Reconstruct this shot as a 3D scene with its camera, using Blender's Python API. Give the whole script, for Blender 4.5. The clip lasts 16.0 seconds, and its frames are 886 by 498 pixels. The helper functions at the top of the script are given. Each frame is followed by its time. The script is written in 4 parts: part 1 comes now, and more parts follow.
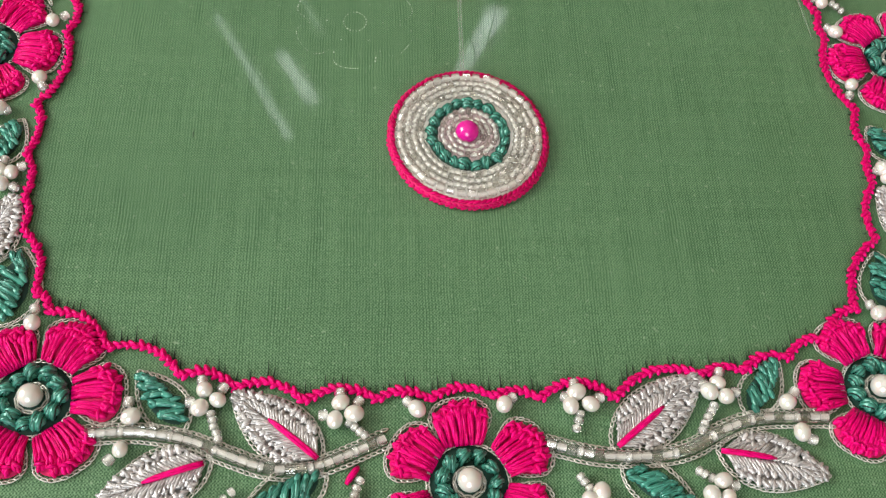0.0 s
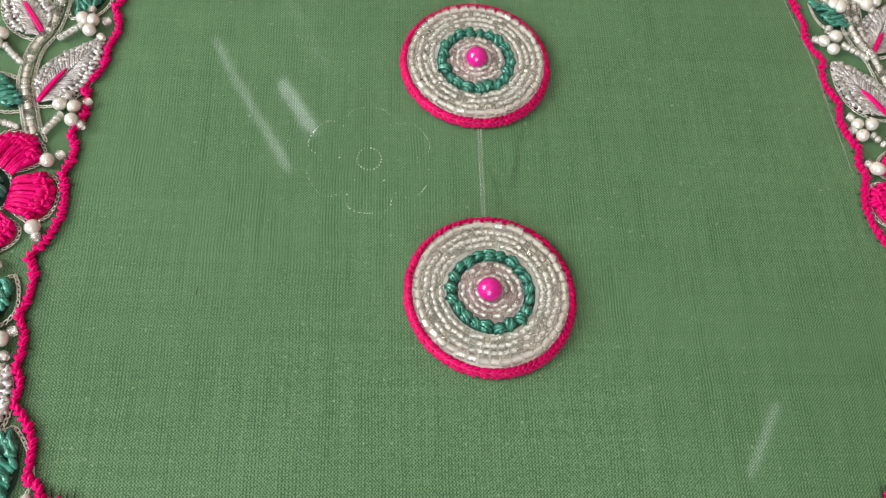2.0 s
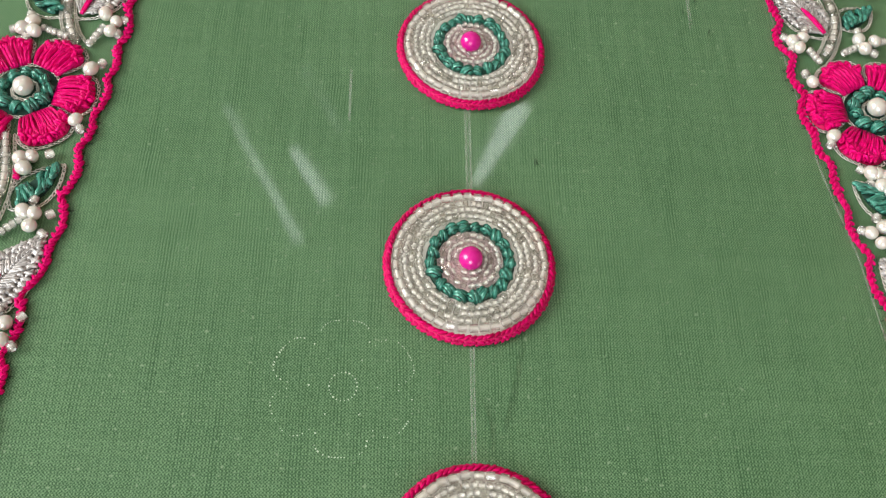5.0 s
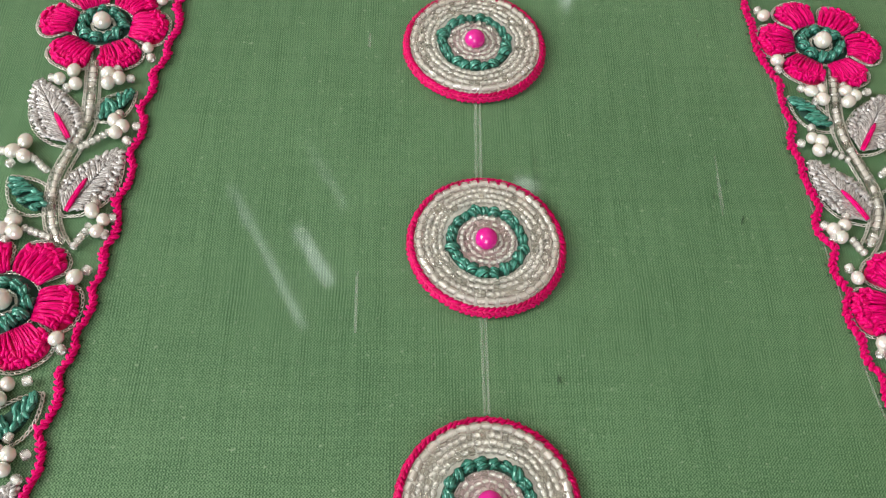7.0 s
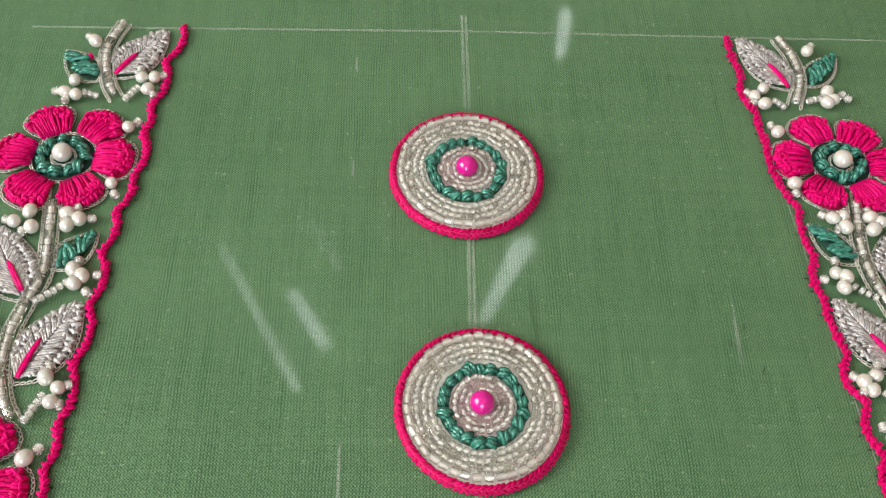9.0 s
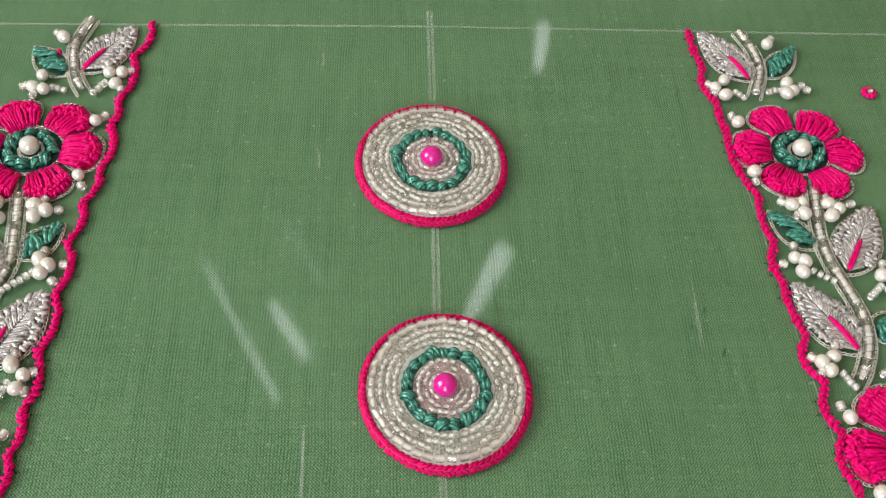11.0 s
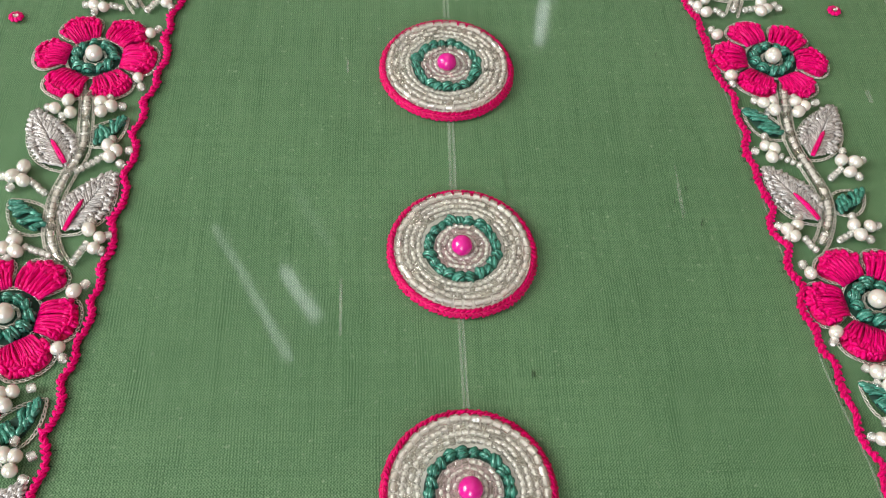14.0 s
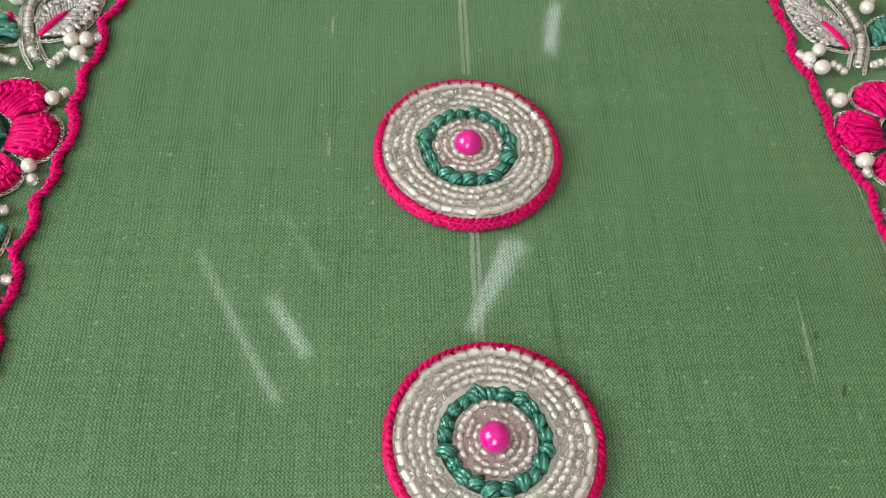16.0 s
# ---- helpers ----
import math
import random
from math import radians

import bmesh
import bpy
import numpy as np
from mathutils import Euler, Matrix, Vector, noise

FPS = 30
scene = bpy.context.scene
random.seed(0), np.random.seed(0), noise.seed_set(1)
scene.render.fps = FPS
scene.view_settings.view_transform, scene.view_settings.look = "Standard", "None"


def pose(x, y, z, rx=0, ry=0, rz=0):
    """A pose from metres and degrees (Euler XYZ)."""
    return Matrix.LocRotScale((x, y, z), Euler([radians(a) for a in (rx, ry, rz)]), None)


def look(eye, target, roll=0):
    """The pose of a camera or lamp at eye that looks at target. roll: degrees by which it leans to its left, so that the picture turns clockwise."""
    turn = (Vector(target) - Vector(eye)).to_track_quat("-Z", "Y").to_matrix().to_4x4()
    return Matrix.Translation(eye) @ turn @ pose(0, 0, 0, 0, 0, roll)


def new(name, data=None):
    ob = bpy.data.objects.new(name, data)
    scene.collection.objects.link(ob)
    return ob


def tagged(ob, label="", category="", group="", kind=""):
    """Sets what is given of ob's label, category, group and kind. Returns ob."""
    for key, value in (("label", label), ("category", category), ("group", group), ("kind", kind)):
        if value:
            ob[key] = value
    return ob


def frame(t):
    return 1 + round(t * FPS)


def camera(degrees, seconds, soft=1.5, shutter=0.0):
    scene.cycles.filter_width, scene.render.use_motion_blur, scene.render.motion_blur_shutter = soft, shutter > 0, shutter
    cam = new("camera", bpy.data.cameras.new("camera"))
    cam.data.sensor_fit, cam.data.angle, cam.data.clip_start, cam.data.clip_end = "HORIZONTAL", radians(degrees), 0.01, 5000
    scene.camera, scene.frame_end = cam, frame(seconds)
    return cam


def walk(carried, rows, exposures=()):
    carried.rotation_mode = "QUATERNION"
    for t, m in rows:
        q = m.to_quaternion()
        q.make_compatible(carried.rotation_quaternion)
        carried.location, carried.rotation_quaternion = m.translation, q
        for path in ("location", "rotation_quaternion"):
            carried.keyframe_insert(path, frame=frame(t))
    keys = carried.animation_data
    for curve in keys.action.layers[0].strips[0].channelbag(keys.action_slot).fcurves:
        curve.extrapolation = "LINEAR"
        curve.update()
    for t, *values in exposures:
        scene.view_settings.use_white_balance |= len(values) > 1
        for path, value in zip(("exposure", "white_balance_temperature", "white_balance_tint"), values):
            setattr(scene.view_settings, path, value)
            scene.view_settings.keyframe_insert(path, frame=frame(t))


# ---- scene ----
cam = camera(45.98, 16.0, soft=1.2)
PATH = [
    (0, (-0.01876, -0.01630, 0.18634), (-0.00325, 0.08560, 0.01495), 8.117),
    (0.5, (-0.01821, -0.00686, 0.18800), (-0.00215, 0.09443, 0.01630), 8.533),
    (1, (-0.02072, 0.00491, 0.19070), (-0.00458, 0.10484, 0.01821), 8.827),
    (1.5, (-0.02210, 0.01335, 0.18956), (-0.00613, 0.11459, 0.01782), 8.667),
    (2, (-0.02294, 0.02113, 0.19104), (-0.00686, 0.12251, 0.01939), 8.827),
    (2.5, (-0.02242, 0.02656, 0.19547), (-0.00615, 0.12868, 0.02428), 8.936),
    (3, (-0.02410, 0.03513, 0.19630), (-0.00774, 0.13722, 0.02510), 9.102),
    (3.2, (-0.02377, 0.03890, 0.19709), (-0.00766, 0.14021, 0.02540), 9.107),
    (5.3, (-0.01400, 0.07961, 0.17978), (-0.00241, 0.18690, 0.01140), 6.932),
    (5.5, (-0.01461, 0.08454, 0.17710), (-0.00291, 0.19238, 0.00907), 6.893),
    (6, (-0.01567, 0.09306, 0.18284), (-0.00436, 0.20181, 0.01537), 6.440),
    (6.5, (-0.01628, 0.10347, 0.18915), (-0.00519, 0.21358, 0.02256), 6.314),
    (7, (-0.01615, 0.11456, 0.18881), (-0.00566, 0.22742, 0.02404), 5.936),
    (7.5, (-0.01650, 0.12554, 0.19135), (-0.00565, 0.23901, 0.02701), 5.858),
    (8, (-0.01553, 0.13421, 0.18933), (-0.00512, 0.24984, 0.02648), 5.587),
    (8.5, (-0.01696, 0.14434, 0.18818), (-0.00628, 0.26140, 0.02637), 5.426),
    (8.7, (-0.01553, 0.14882, 0.18756), (-0.00508, 0.26605, 0.02586), 5.172),
    (10.8, (-0.01072, 0.14128, 0.18345), (0.00256, 0.26134, 0.02404), 5.442),
    (11, (-0.00965, 0.14160, 0.18515), (0.00394, 0.26164, 0.02576), 5.586),
    (11.5, (-0.00927, 0.13414, 0.18527), (0.00408, 0.25432, 0.02596), 5.357),
    (12, (-0.01156, 0.12637, 0.19141), (0.00288, 0.24540, 0.03133), 5.797),
    (12.5, (-0.01333, 0.11578, 0.20105), (0.00137, 0.23522, 0.04130), 5.954),
    (13, (-0.01264, 0.10297, 0.20981), (0.00124, 0.22293, 0.05039), 5.495),
    (13.5, (-0.01412, 0.08793, 0.21536), (-0.00063, 0.20842, 0.05630), 5.242),
    (14, (-0.01538, 0.10021, 0.19624), (-0.00200, 0.21926, 0.03610), 5.245),
    (14.5, (-0.01751, 0.12922, 0.17694), (-0.00416, 0.24747, 0.01620), 5.549),
    (15, (-0.01575, 0.14726, 0.16791), (-0.00231, 0.26592, 0.00748), 5.605),
    (15.5, (-0.01469, 0.16215, 0.15643), (-0.00118, 0.28079, -0.00401), 5.562),
    (16, (-0.01406, 0.17287, 0.14956), (-0.00031, 0.29122, -0.01108), 5.686),
]
walk(cam, [(t, look(eye, target, roll)) for t, eye, target, roll in PATH])

# ---- world, window light, exposure ----
world = bpy.data.worlds.new("world")
scene.world = world
world.use_nodes = True
wn = world.node_tree.nodes
sky = wn.new("ShaderNodeTexSky")
sky.sky_type = "NISHITA"
sky.sun_disc = False
sky.sun_elevation, sky.sun_rotation = radians(40), radians(-90)
wn["Background"].inputs["Strength"].default_value = 0.12
world.node_tree.links.new(sky.outputs["Color"], wn["Background"].inputs["Color"])


def area_lamp(name, m, sx, sy, watts, colour):
    data = bpy.data.lights.new(name, "AREA")
    data.shape, data.size, data.size_y, data.energy, data.color = "RECTANGLE", sx, sy, watts, colour
    ob = new(name, data)
    ob.matrix_world = m
    return ob


# daylight through the window in the west wall; added fill in the unseen south opening
area_lamp("window_daylight", look((-1.16, 0.15, 0.85), (0, 0.35, 0.74)), 0.9, 0.9, 25.7, (1.0, 0.97, 0.93))
area_lamp("south_fill", look((-0.35, -1.52, 0.85), (-0.1, 0.1, 0.0)), 0.8, 1.2, 22.0, (0.88, 0.95, 1.0))

# ---- materials ----
MM = 0.001


def material(name):
    m = bpy.data.materials.new(name)
    m.use_nodes = True
    return m, m.node_tree.nodes, m.node_tree.links, m.node_tree.nodes["Principled BSDF"]


def node(nodes, kind, **values):
    n = nodes.new(kind)
    for key, value in values.items():
        n.inputs[key].default_value = value
    return n


def math_node(nodes, links, op, a, b=None, c=None):
    n = nodes.new("ShaderNodeMath")
    n.operation = op
    for i, v in enumerate((a, b, c)):
        if v is None:
            continue
        if isinstance(v, (int, float)):
            n.inputs[i].default_value = v
        else:
            links.new(v, n.inputs[i])
    return n.outputs[0]


def mix_colour(nodes, links, factor, a, b):
    n = nodes.new("ShaderNodeMix")
    n.data_type = "RGBA"
    for socket, v in ((n.inputs[0], factor), (n.inputs[6], a), (n.inputs[7], b)):
        if isinstance(v, (int, float)):
            socket.default_value = v
        elif isinstance(v, tuple):
            socket.default_value = (*v, 1)
        else:
            links.new(v, socket)
    return n.outputs[2]


def thread(name, dark, light, rough=0.42, metal=0.0, filaments=2.6, twist=0.35, bump=0.00016, specular=0.3, tint=(1, 1, 1)):
    """Stranded floss: fine filaments that wind along each stitch (u round it and v along it, both in mm)."""
    m, nodes, links, bsdf = material(name)
    uv = nodes.new("ShaderNodeUVMap")
    split = nodes.new("ShaderNodeSeparateXYZ")
    links.new(uv.outputs[0], split.inputs[0])
    isle = nodes.new("ShaderNodeNewGeometry")
    wind = math_node(nodes, links, "ADD", math_node(nodes, links, "MULTIPLY", split.outputs[0], filaments),
                     math_node(nodes, links, "MULTIPLY", split.outputs[1], twist))
    along = math_node(nodes, links, "MULTIPLY", split.outputs[1], 0.35)
    join = nodes.new("ShaderNodeCombineXYZ")
    links.new(wind, join.inputs[0]), links.new(along, join.inputs[1])
    links.new(math_node(nodes, links, "MULTIPLY", isle.outputs["Random Per Island"], 37.0), join.inputs[2])
    fine = node(nodes, "ShaderNodeTexNoise", Scale=1.6, Detail=2.0)
    links.new(join.outputs[0], fine.inputs["Vector"])
    place = nodes.new("ShaderNodeTexCoord")
    broad = node(nodes, "ShaderNodeTexNoise", Scale=260.0, Detail=2.0)
    links.new(place.outputs["Object"], broad.inputs["Vector"])
    tone = math_node(nodes, links, "ADD", math_node(nodes, links, "MULTIPLY", fine.outputs[0], 2.0),
                     math_node(nodes, links, "MULTIPLY", broad.outputs[0], 0.5))
    tone = math_node(nodes, links, "ADD", tone, math_node(nodes, links, "MULTIPLY", isle.outputs["Random Per Island"], 0.30))
    tone = math_node(nodes, links, "SUBTRACT", tone, 0.90)
    tone.node.use_clamp = True
    links.new(mix_colour(nodes, links, tone, dark, light), bsdf.inputs["Base Color"])
    bsdf.inputs["Roughness"].default_value = rough
    bsdf.inputs["Metallic"].default_value = metal
    bsdf.inputs["Specular IOR Level"].default_value = specular
    bsdf.inputs["Specular Tint"].default_value = (*tint, 1)
    relief = node(nodes, "ShaderNodeBump", Strength=0.9, Distance=bump)
    links.new(fine.outputs[0], relief.inputs["Height"])
    links.new(relief.outputs[0], bsdf.inputs["Normal"])
    return m


def silk(name):
    """Green handloom silk: plain weave, slubs along both threads, a dry gloss on the thread crowns."""
    m, nodes, links, bsdf = material(name)
    place = nodes.new("ShaderNodeTexCoord")
    wobble = node(nodes, "ShaderNodeTexNoise", Scale=55.0, Detail=2.0)
    links.new(place.outputs["Object"], wobble.inputs["Vector"])
    shift = nodes.new("ShaderNodeVectorMath")
    shift.operation = "MULTIPLY_ADD"
    links.new(wobble.outputs["Color"], shift.inputs[0])
    shift.inputs[1].default_value = (0.0012, 0.0012, 0)
    links.new(place.outputs["Object"], shift.inputs[2])
    waves = []
    for axis, period in (("X", 0.00064), ("Y", 0.00070)):
        w = node(nodes, "ShaderNodeTexWave", Scale=0.31416 / period, Distortion=0.0)
        w.bands_direction = axis
        links.new(shift.outputs[0], w.inputs["Vector"])
        waves.append(w.outputs["Fac"])
    # over and under: the product of the two signed waves is a checker of thread crowns
    crowns = math_node(nodes, links, "MULTIPLY", math_node(nodes, links, "SUBTRACT", waves[0], 0.5), math_node(nodes, links, "SUBTRACT", waves[1], 0.5))
    weave = math_node(nodes, links, "MULTIPLY_ADD", crowns, 2.0, 0.5)
    slubs = []
    for sx, sy, detail in ((1500, 26, 3), (22, 1700, 3), (300, 45, 3), (7, 380, 2)):
        mapping = nodes.new("ShaderNodeMapping")
        mapping.inputs["Scale"].default_value = (sx, sy, 1)
        links.new(place.outputs["Object"], mapping.inputs["Vector"])
        n = node(nodes, "ShaderNodeTexNoise", Scale=1.0, Detail=float(detail))
        links.new(mapping.outputs[0], n.inputs["Vector"])
        slubs.append(n.outputs[0])
    cloud = node(nodes, "ShaderNodeTexNoise", Scale=14.0, Detail=3.0)
    links.new(place.outputs["Object"], cloud.inputs["Vector"])
    grain = node(nodes, "ShaderNodeTexNoise", Scale=3300.0, Detail=1.0)
    links.new(place.outputs["Object"], grain.inputs["Vector"])
    tone = math_node(nodes, links, "MULTIPLY", slubs[0], 0.38)
    for value, k in ((slubs[1], 0.30), (slubs[2], 0.08), (slubs[3], 0.14), (cloud.outputs[0], 0.34), (grain.outputs[0], 1.7), (waves[0], 0.20)):
        tone = math_node(nodes, links, "MULTIPLY_ADD", value, k, tone)
    tone = math_node(nodes, links, "MULTIPLY_ADD", weave, 0.90, tone)
    # open gaps between warp threads, in stretches where the reed spread them
    gap = math_node(nodes, links, "POWER", math_node(nodes, links, "SUBTRACT", 1.0, waves[0]), 3.0)
    spread = nodes.new("ShaderNodeMapRange")
    spread.inputs[1].default_value, spread.inputs[2].default_value = 0.45, 0.75
    spread.inputs[3].default_value, spread.inputs[4].default_value = 0.1, 1.0
    links.new(slubs[2], spread.inputs[0])
    gap = math_node(nodes, links, "MULTIPLY", gap, spread.outputs[0])
    tone = math_node(nodes, links, "MULTIPLY_ADD", gap, -0.50, tone)
    tone = math_node(nodes, links, "SUBTRACT", tone, 1.585)
    colour = mix_colour(nodes, links, tone, SILK_DARK, SILK_LIGHT)
    # pale flecks where the weft comes up
    speck = node(nodes, "ShaderNodeTexNoise", Scale=900.0, Detail=1.0)
    links.new(place.outputs["Object"], speck.inputs["Vector"])
    fleck = nodes.new("ShaderNodeMapRange")
    fleck.inputs[1].default_value, fleck.inputs[2].default_value = 0.70, 0.78
    fleck.inputs[3].default_value, fleck.inputs[4].default_value = 0.0, 0.5
    links.new(speck.outputs[0], fleck.inputs[0])
    colour = mix_colour(nodes, links, fleck.outputs[0], colour, (0.30, 0.42, 0.27))
    links.new(colour, bsdf.inputs["Base Color"])
    bsdf.inputs["Roughness"].default_value = 0.62
    bsdf.inputs["Specular IOR Level"].default_value = 0.28
    bsdf.inputs["Sheen Weight"].default_value = 0.05
    bsdf.inputs["Sheen Roughness"].default_value = 0.4
    height = math_node(nodes, links, "MULTIPLY_ADD", slubs[0], 0.7, weave)
    height = math_node(nodes, links, "MULTIPLY_ADD", slubs[1], 0.7, height)
    relief = node(nodes, "ShaderNodeBump", Strength=0.45, Distance=0.00010)
    links.new(height, relief.inputs["Height"])
    links.new(relief.outputs[0], bsdf.inputs["Normal"])
    # the glossy dressing lies on the crowns of the threads only
    gloss = math_node(nodes, links, "MULTIPLY", math_node(nodes, links, "POWER", weave, 2.6), 3.4)
    gloss = math_node(nodes, links, "MULTIPLY", gloss, math_node(nodes, links, "MULTIPLY_ADD", slubs[0], 1.2, 0.2))
    gloss.node.use_clamp = True
    links.new(gloss, bsdf.inputs["Coat Weight"])
    bsdf.inputs["Coat Roughness"].default_value = 0.055
    bsdf.inputs["Coat IOR"].default_value = 1.5
    return m


def plain(name, colour, rough=0.5, metal=0.0, speckle=0.12, scale=60.0, **more):
    m, nodes, links, bsdf = material(name)
    place = nodes.new("ShaderNodeTexCoord")
    n = node(nodes, "ShaderNodeTexNoise", Scale=scale, Detail=4.0)
    links.new(place.outputs["Object"], n.inputs["Vector"])
    dark = tuple(c * (1 - speckle) for c in colour)
    light = tuple(min(1, c * (1 + speckle)) for c in colour)
    links.new(mix_colour(nodes, links, n.outputs[0], dark, light), bsdf.inputs["Base Color"])
    bsdf.inputs["Roughness"].default_value = rough
    bsdf.inputs["Metallic"].default_value = metal
    for key, value in more.items():
        bsdf.inputs[key.replace("_", " ")].default_value = value
    return m


def bead_glass(name, colour, clear, rough, bends=0.94):
    """Thin-walled clear glass bead: part of the light goes straight through it, the rest bends in the glass."""
    m, nodes, links, bsdf = material(name)
    info = nodes.new("ShaderNodeObjectInfo")
    shade = mix_colour(nodes, links, info.outputs["Random"], tuple(0.90 * c for c in colour), colour)
    links.new(shade, bsdf.inputs["Base Color"])
    bsdf.inputs["Roughness"].default_value = rough
    bsdf.inputs["Transmission Weight"].default_value = bends
    bsdf.inputs["IOR"].default_value = 1.5
    bsdf.inputs["Coat Weight"].default_value = 1.0
    bsdf.inputs["Coat IOR"].default_value = 1.7
    bsdf.inputs["Coat Roughness"].default_value = 0.03
    through_glass = nodes.new("ShaderNodeBsdfTransparent")
    links.new(shade, through_glass.inputs[0])
    both = nodes.new("ShaderNodeMixShader")
    both.inputs[0].default_value = clear
    links.new(bsdf.outputs[0], both.inputs[1])
    links.new(through_glass.outputs[0], both.inputs[2])
    links.new(both.outputs[0], nodes["Material Output"].inputs["Surface"])
    return m


def chalk_material():
    m, nodes, links, bsdf = material("chalk")
    bsdf.inputs["Base Color"].default_value = (0.72, 0.78, 0.70, 1)
    bsdf.inputs["Roughness"].default_value = 0.95
    place = nodes.new("ShaderNodeTexCoord")
    n = node(nodes, "ShaderNodeTexNoise", Scale=1500.0, Detail=2.0)
    links.new(place.outputs["Object"], n.inputs["Vector"])
    patch = node(nodes, "ShaderNodeTexNoise", Scale=120.0, Detail=2.0)
    links.new(place.outputs["Object"], patch.inputs["Vector"])
    both = math_node(nodes, links, "ADD", n.outputs[0], math_node(nodes, links, "MULTIPLY", patch.outputs[0], 0.8))
    cover = nodes.new("ShaderNodeMapRange")
    cover.inputs[1].default_value, cover.inputs[2].default_value = 0.55, 1.20
    cover.inputs[3].default_value, cover.inputs[4].default_value = 0.05, 0.28
    links.new(both, cover.inputs[0])
    links.new(cover.outputs[0], bsdf.inputs["Alpha"])
    return m


SILK_DARK, SILK_LIGHT = (0.028, 0.090, 0.034), (0.172, 0.318, 0.160)
SILK = silk("green_silk")
PINK = thread("pink_floss", (0.40, 0.0004, 0.050), (0.90, 0.002, 0.215), rough=0.34, specular=0.6, tint=(1.0, 0.16, 0.42))
# the pink floss with darker colours, for the button rim
RIM_PINK = thread("darker_pink_floss", (0.30, 0.0004, 0.035), (0.78, 0.002, 0.150), rough=0.34, specular=0.5, tint=(1.0, 0.16, 0.42))
TEAL = thread("teal_floss", (0.0015, 0.028, 0.021), (0.066, 0.32, 0.235), rough=0.25, specular=1.0, tint=(0.62, 1.0, 0.86))
GREY = thread("silver_grey_floss", (0.17, 0.162, 0.155), (0.85, 0.835, 0.825), rough=0.30, metal=0.45, filaments=2.8, twist=0.9, specular=0.5)
ZARI = thread("silver_zari", (0.46, 0.44, 0.38), (0.90, 0.88, 0.82), rough=0.30, metal=0.4, filaments=4.5, twist=3.0, bump=0.00005)
DARK_THREAD = plain("dark_pulled_thread", (0.012, 0.030, 0.014), 0.8)
SLUB_THREAD = plain("dark_slub", (0.022, 0.055, 0.024), 0.8)
DULL_THREAD = plain("dull_green_thread", (0.060, 0.140, 0.060), 0.9, scale=600.0)
TEAL_GROUND = plain("dark_teal_ground", (0.008, 0.045, 0.030), 0.8, scale=900.0)
GREY_GROUND = plain("grey_padding", (0.40, 0.37, 0.345), 0.7, scale=900.0, speckle=0.4)
PINK_GROUND = plain("pink_padding", (0.62, 0.002, 0.11), 0.7, scale=900.0, speckle=0.3)
BUTTON_GROUND = plain("pale_backing", (0.80, 0.79, 0.725), 0.8, scale=700.0, speckle=0.3)
PEARL = plain("cream_pearl", (0.70, 0.68, 0.61), 0.24, metal=0.16, scale=300.0, speckle=0.06, Coat_Weight=1.0, Coat_Roughness=0.04, Coat_IOR=1.9, Subsurface_Weight=0.12, Subsurface_Scale=0.0008)
PINK_PEARL = plain("hot_pink_pearl", (0.66, 0.003, 0.26), 0.2, scale=300.0, speckle=0.05, Coat_Weight=0.8, Coat_Roughness=0.06)
GLASS = bead_glass("clear_bead", (0.99, 0.985, 0.955), 0.50, 0.06)
SILVERED = bead_glass("silver_lined_bead", (0.99, 0.98, 0.935), 0.36, 0.03)
MILKY = bead_glass("milky_bead", (0.99, 0.985, 0.95), 0.36, 0.06, 0.75)
BORE = plain("silvered_bore", (0.90, 0.89, 0.84), 0.30, metal=0.05, scale=800.0, speckle=0.15)
GOLD_BORE = plain("pale_gold_bore", (0.94, 0.92, 0.85), 0.25, metal=0.1, scale=900.0, speckle=0.2)
PALE_PINK = plain("pale_pink_backing", (0.72, 0.57, 0.59), 0.8, scale=700.0, speckle=0.3)
CHALK = chalk_material()
WALL = plain("wall_paint", (0.72, 0.68, 0.60), 0.9, scale=3.0, speckle=0.05)
# unseen north wall, darkened to dim its reflection in the silk
NORTH_WALL = plain("dimmed_north_wall", (0.52, 0.49, 0.42), 0.9, scale=3.0, speckle=0.05)
# unseen east wall, coloured brown for a warm bounce on the cloth's right side
WARM_BOUNCE_WALL = plain("brown_bounce_wall", (0.34, 0.20, 0.13), 0.8, scale=3.0, speckle=0.08)
CEILING = plain("ceiling_paint", (0.80, 0.79, 0.76), 0.9, scale=3.0, speckle=0.04)
FLOORING = plain("floor_tile", (0.42, 0.38, 0.33), 0.4, scale=5.0)
WOOD = plain("table_wood", (0.20, 0.11, 0.06), 0.4, scale=18.0, speckle=0.3)
STEEL = plain("steel_wire", (0.5, 0.5, 0.5), 0.3, metal=1.0)
# glow of the added strips that mirror in the silk, not a known lamp
GLOW = bpy.data.materials.new("streak_glow")
GLOW.use_nodes = True
GLOW.node_tree.nodes["Principled BSDF"].inputs["Emission Color"].default_value = (0.93, 0.97, 1.0, 1)
GLOW.node_tree.nodes["Principled BSDF"].inputs["Emission Strength"].default_value = 11.5


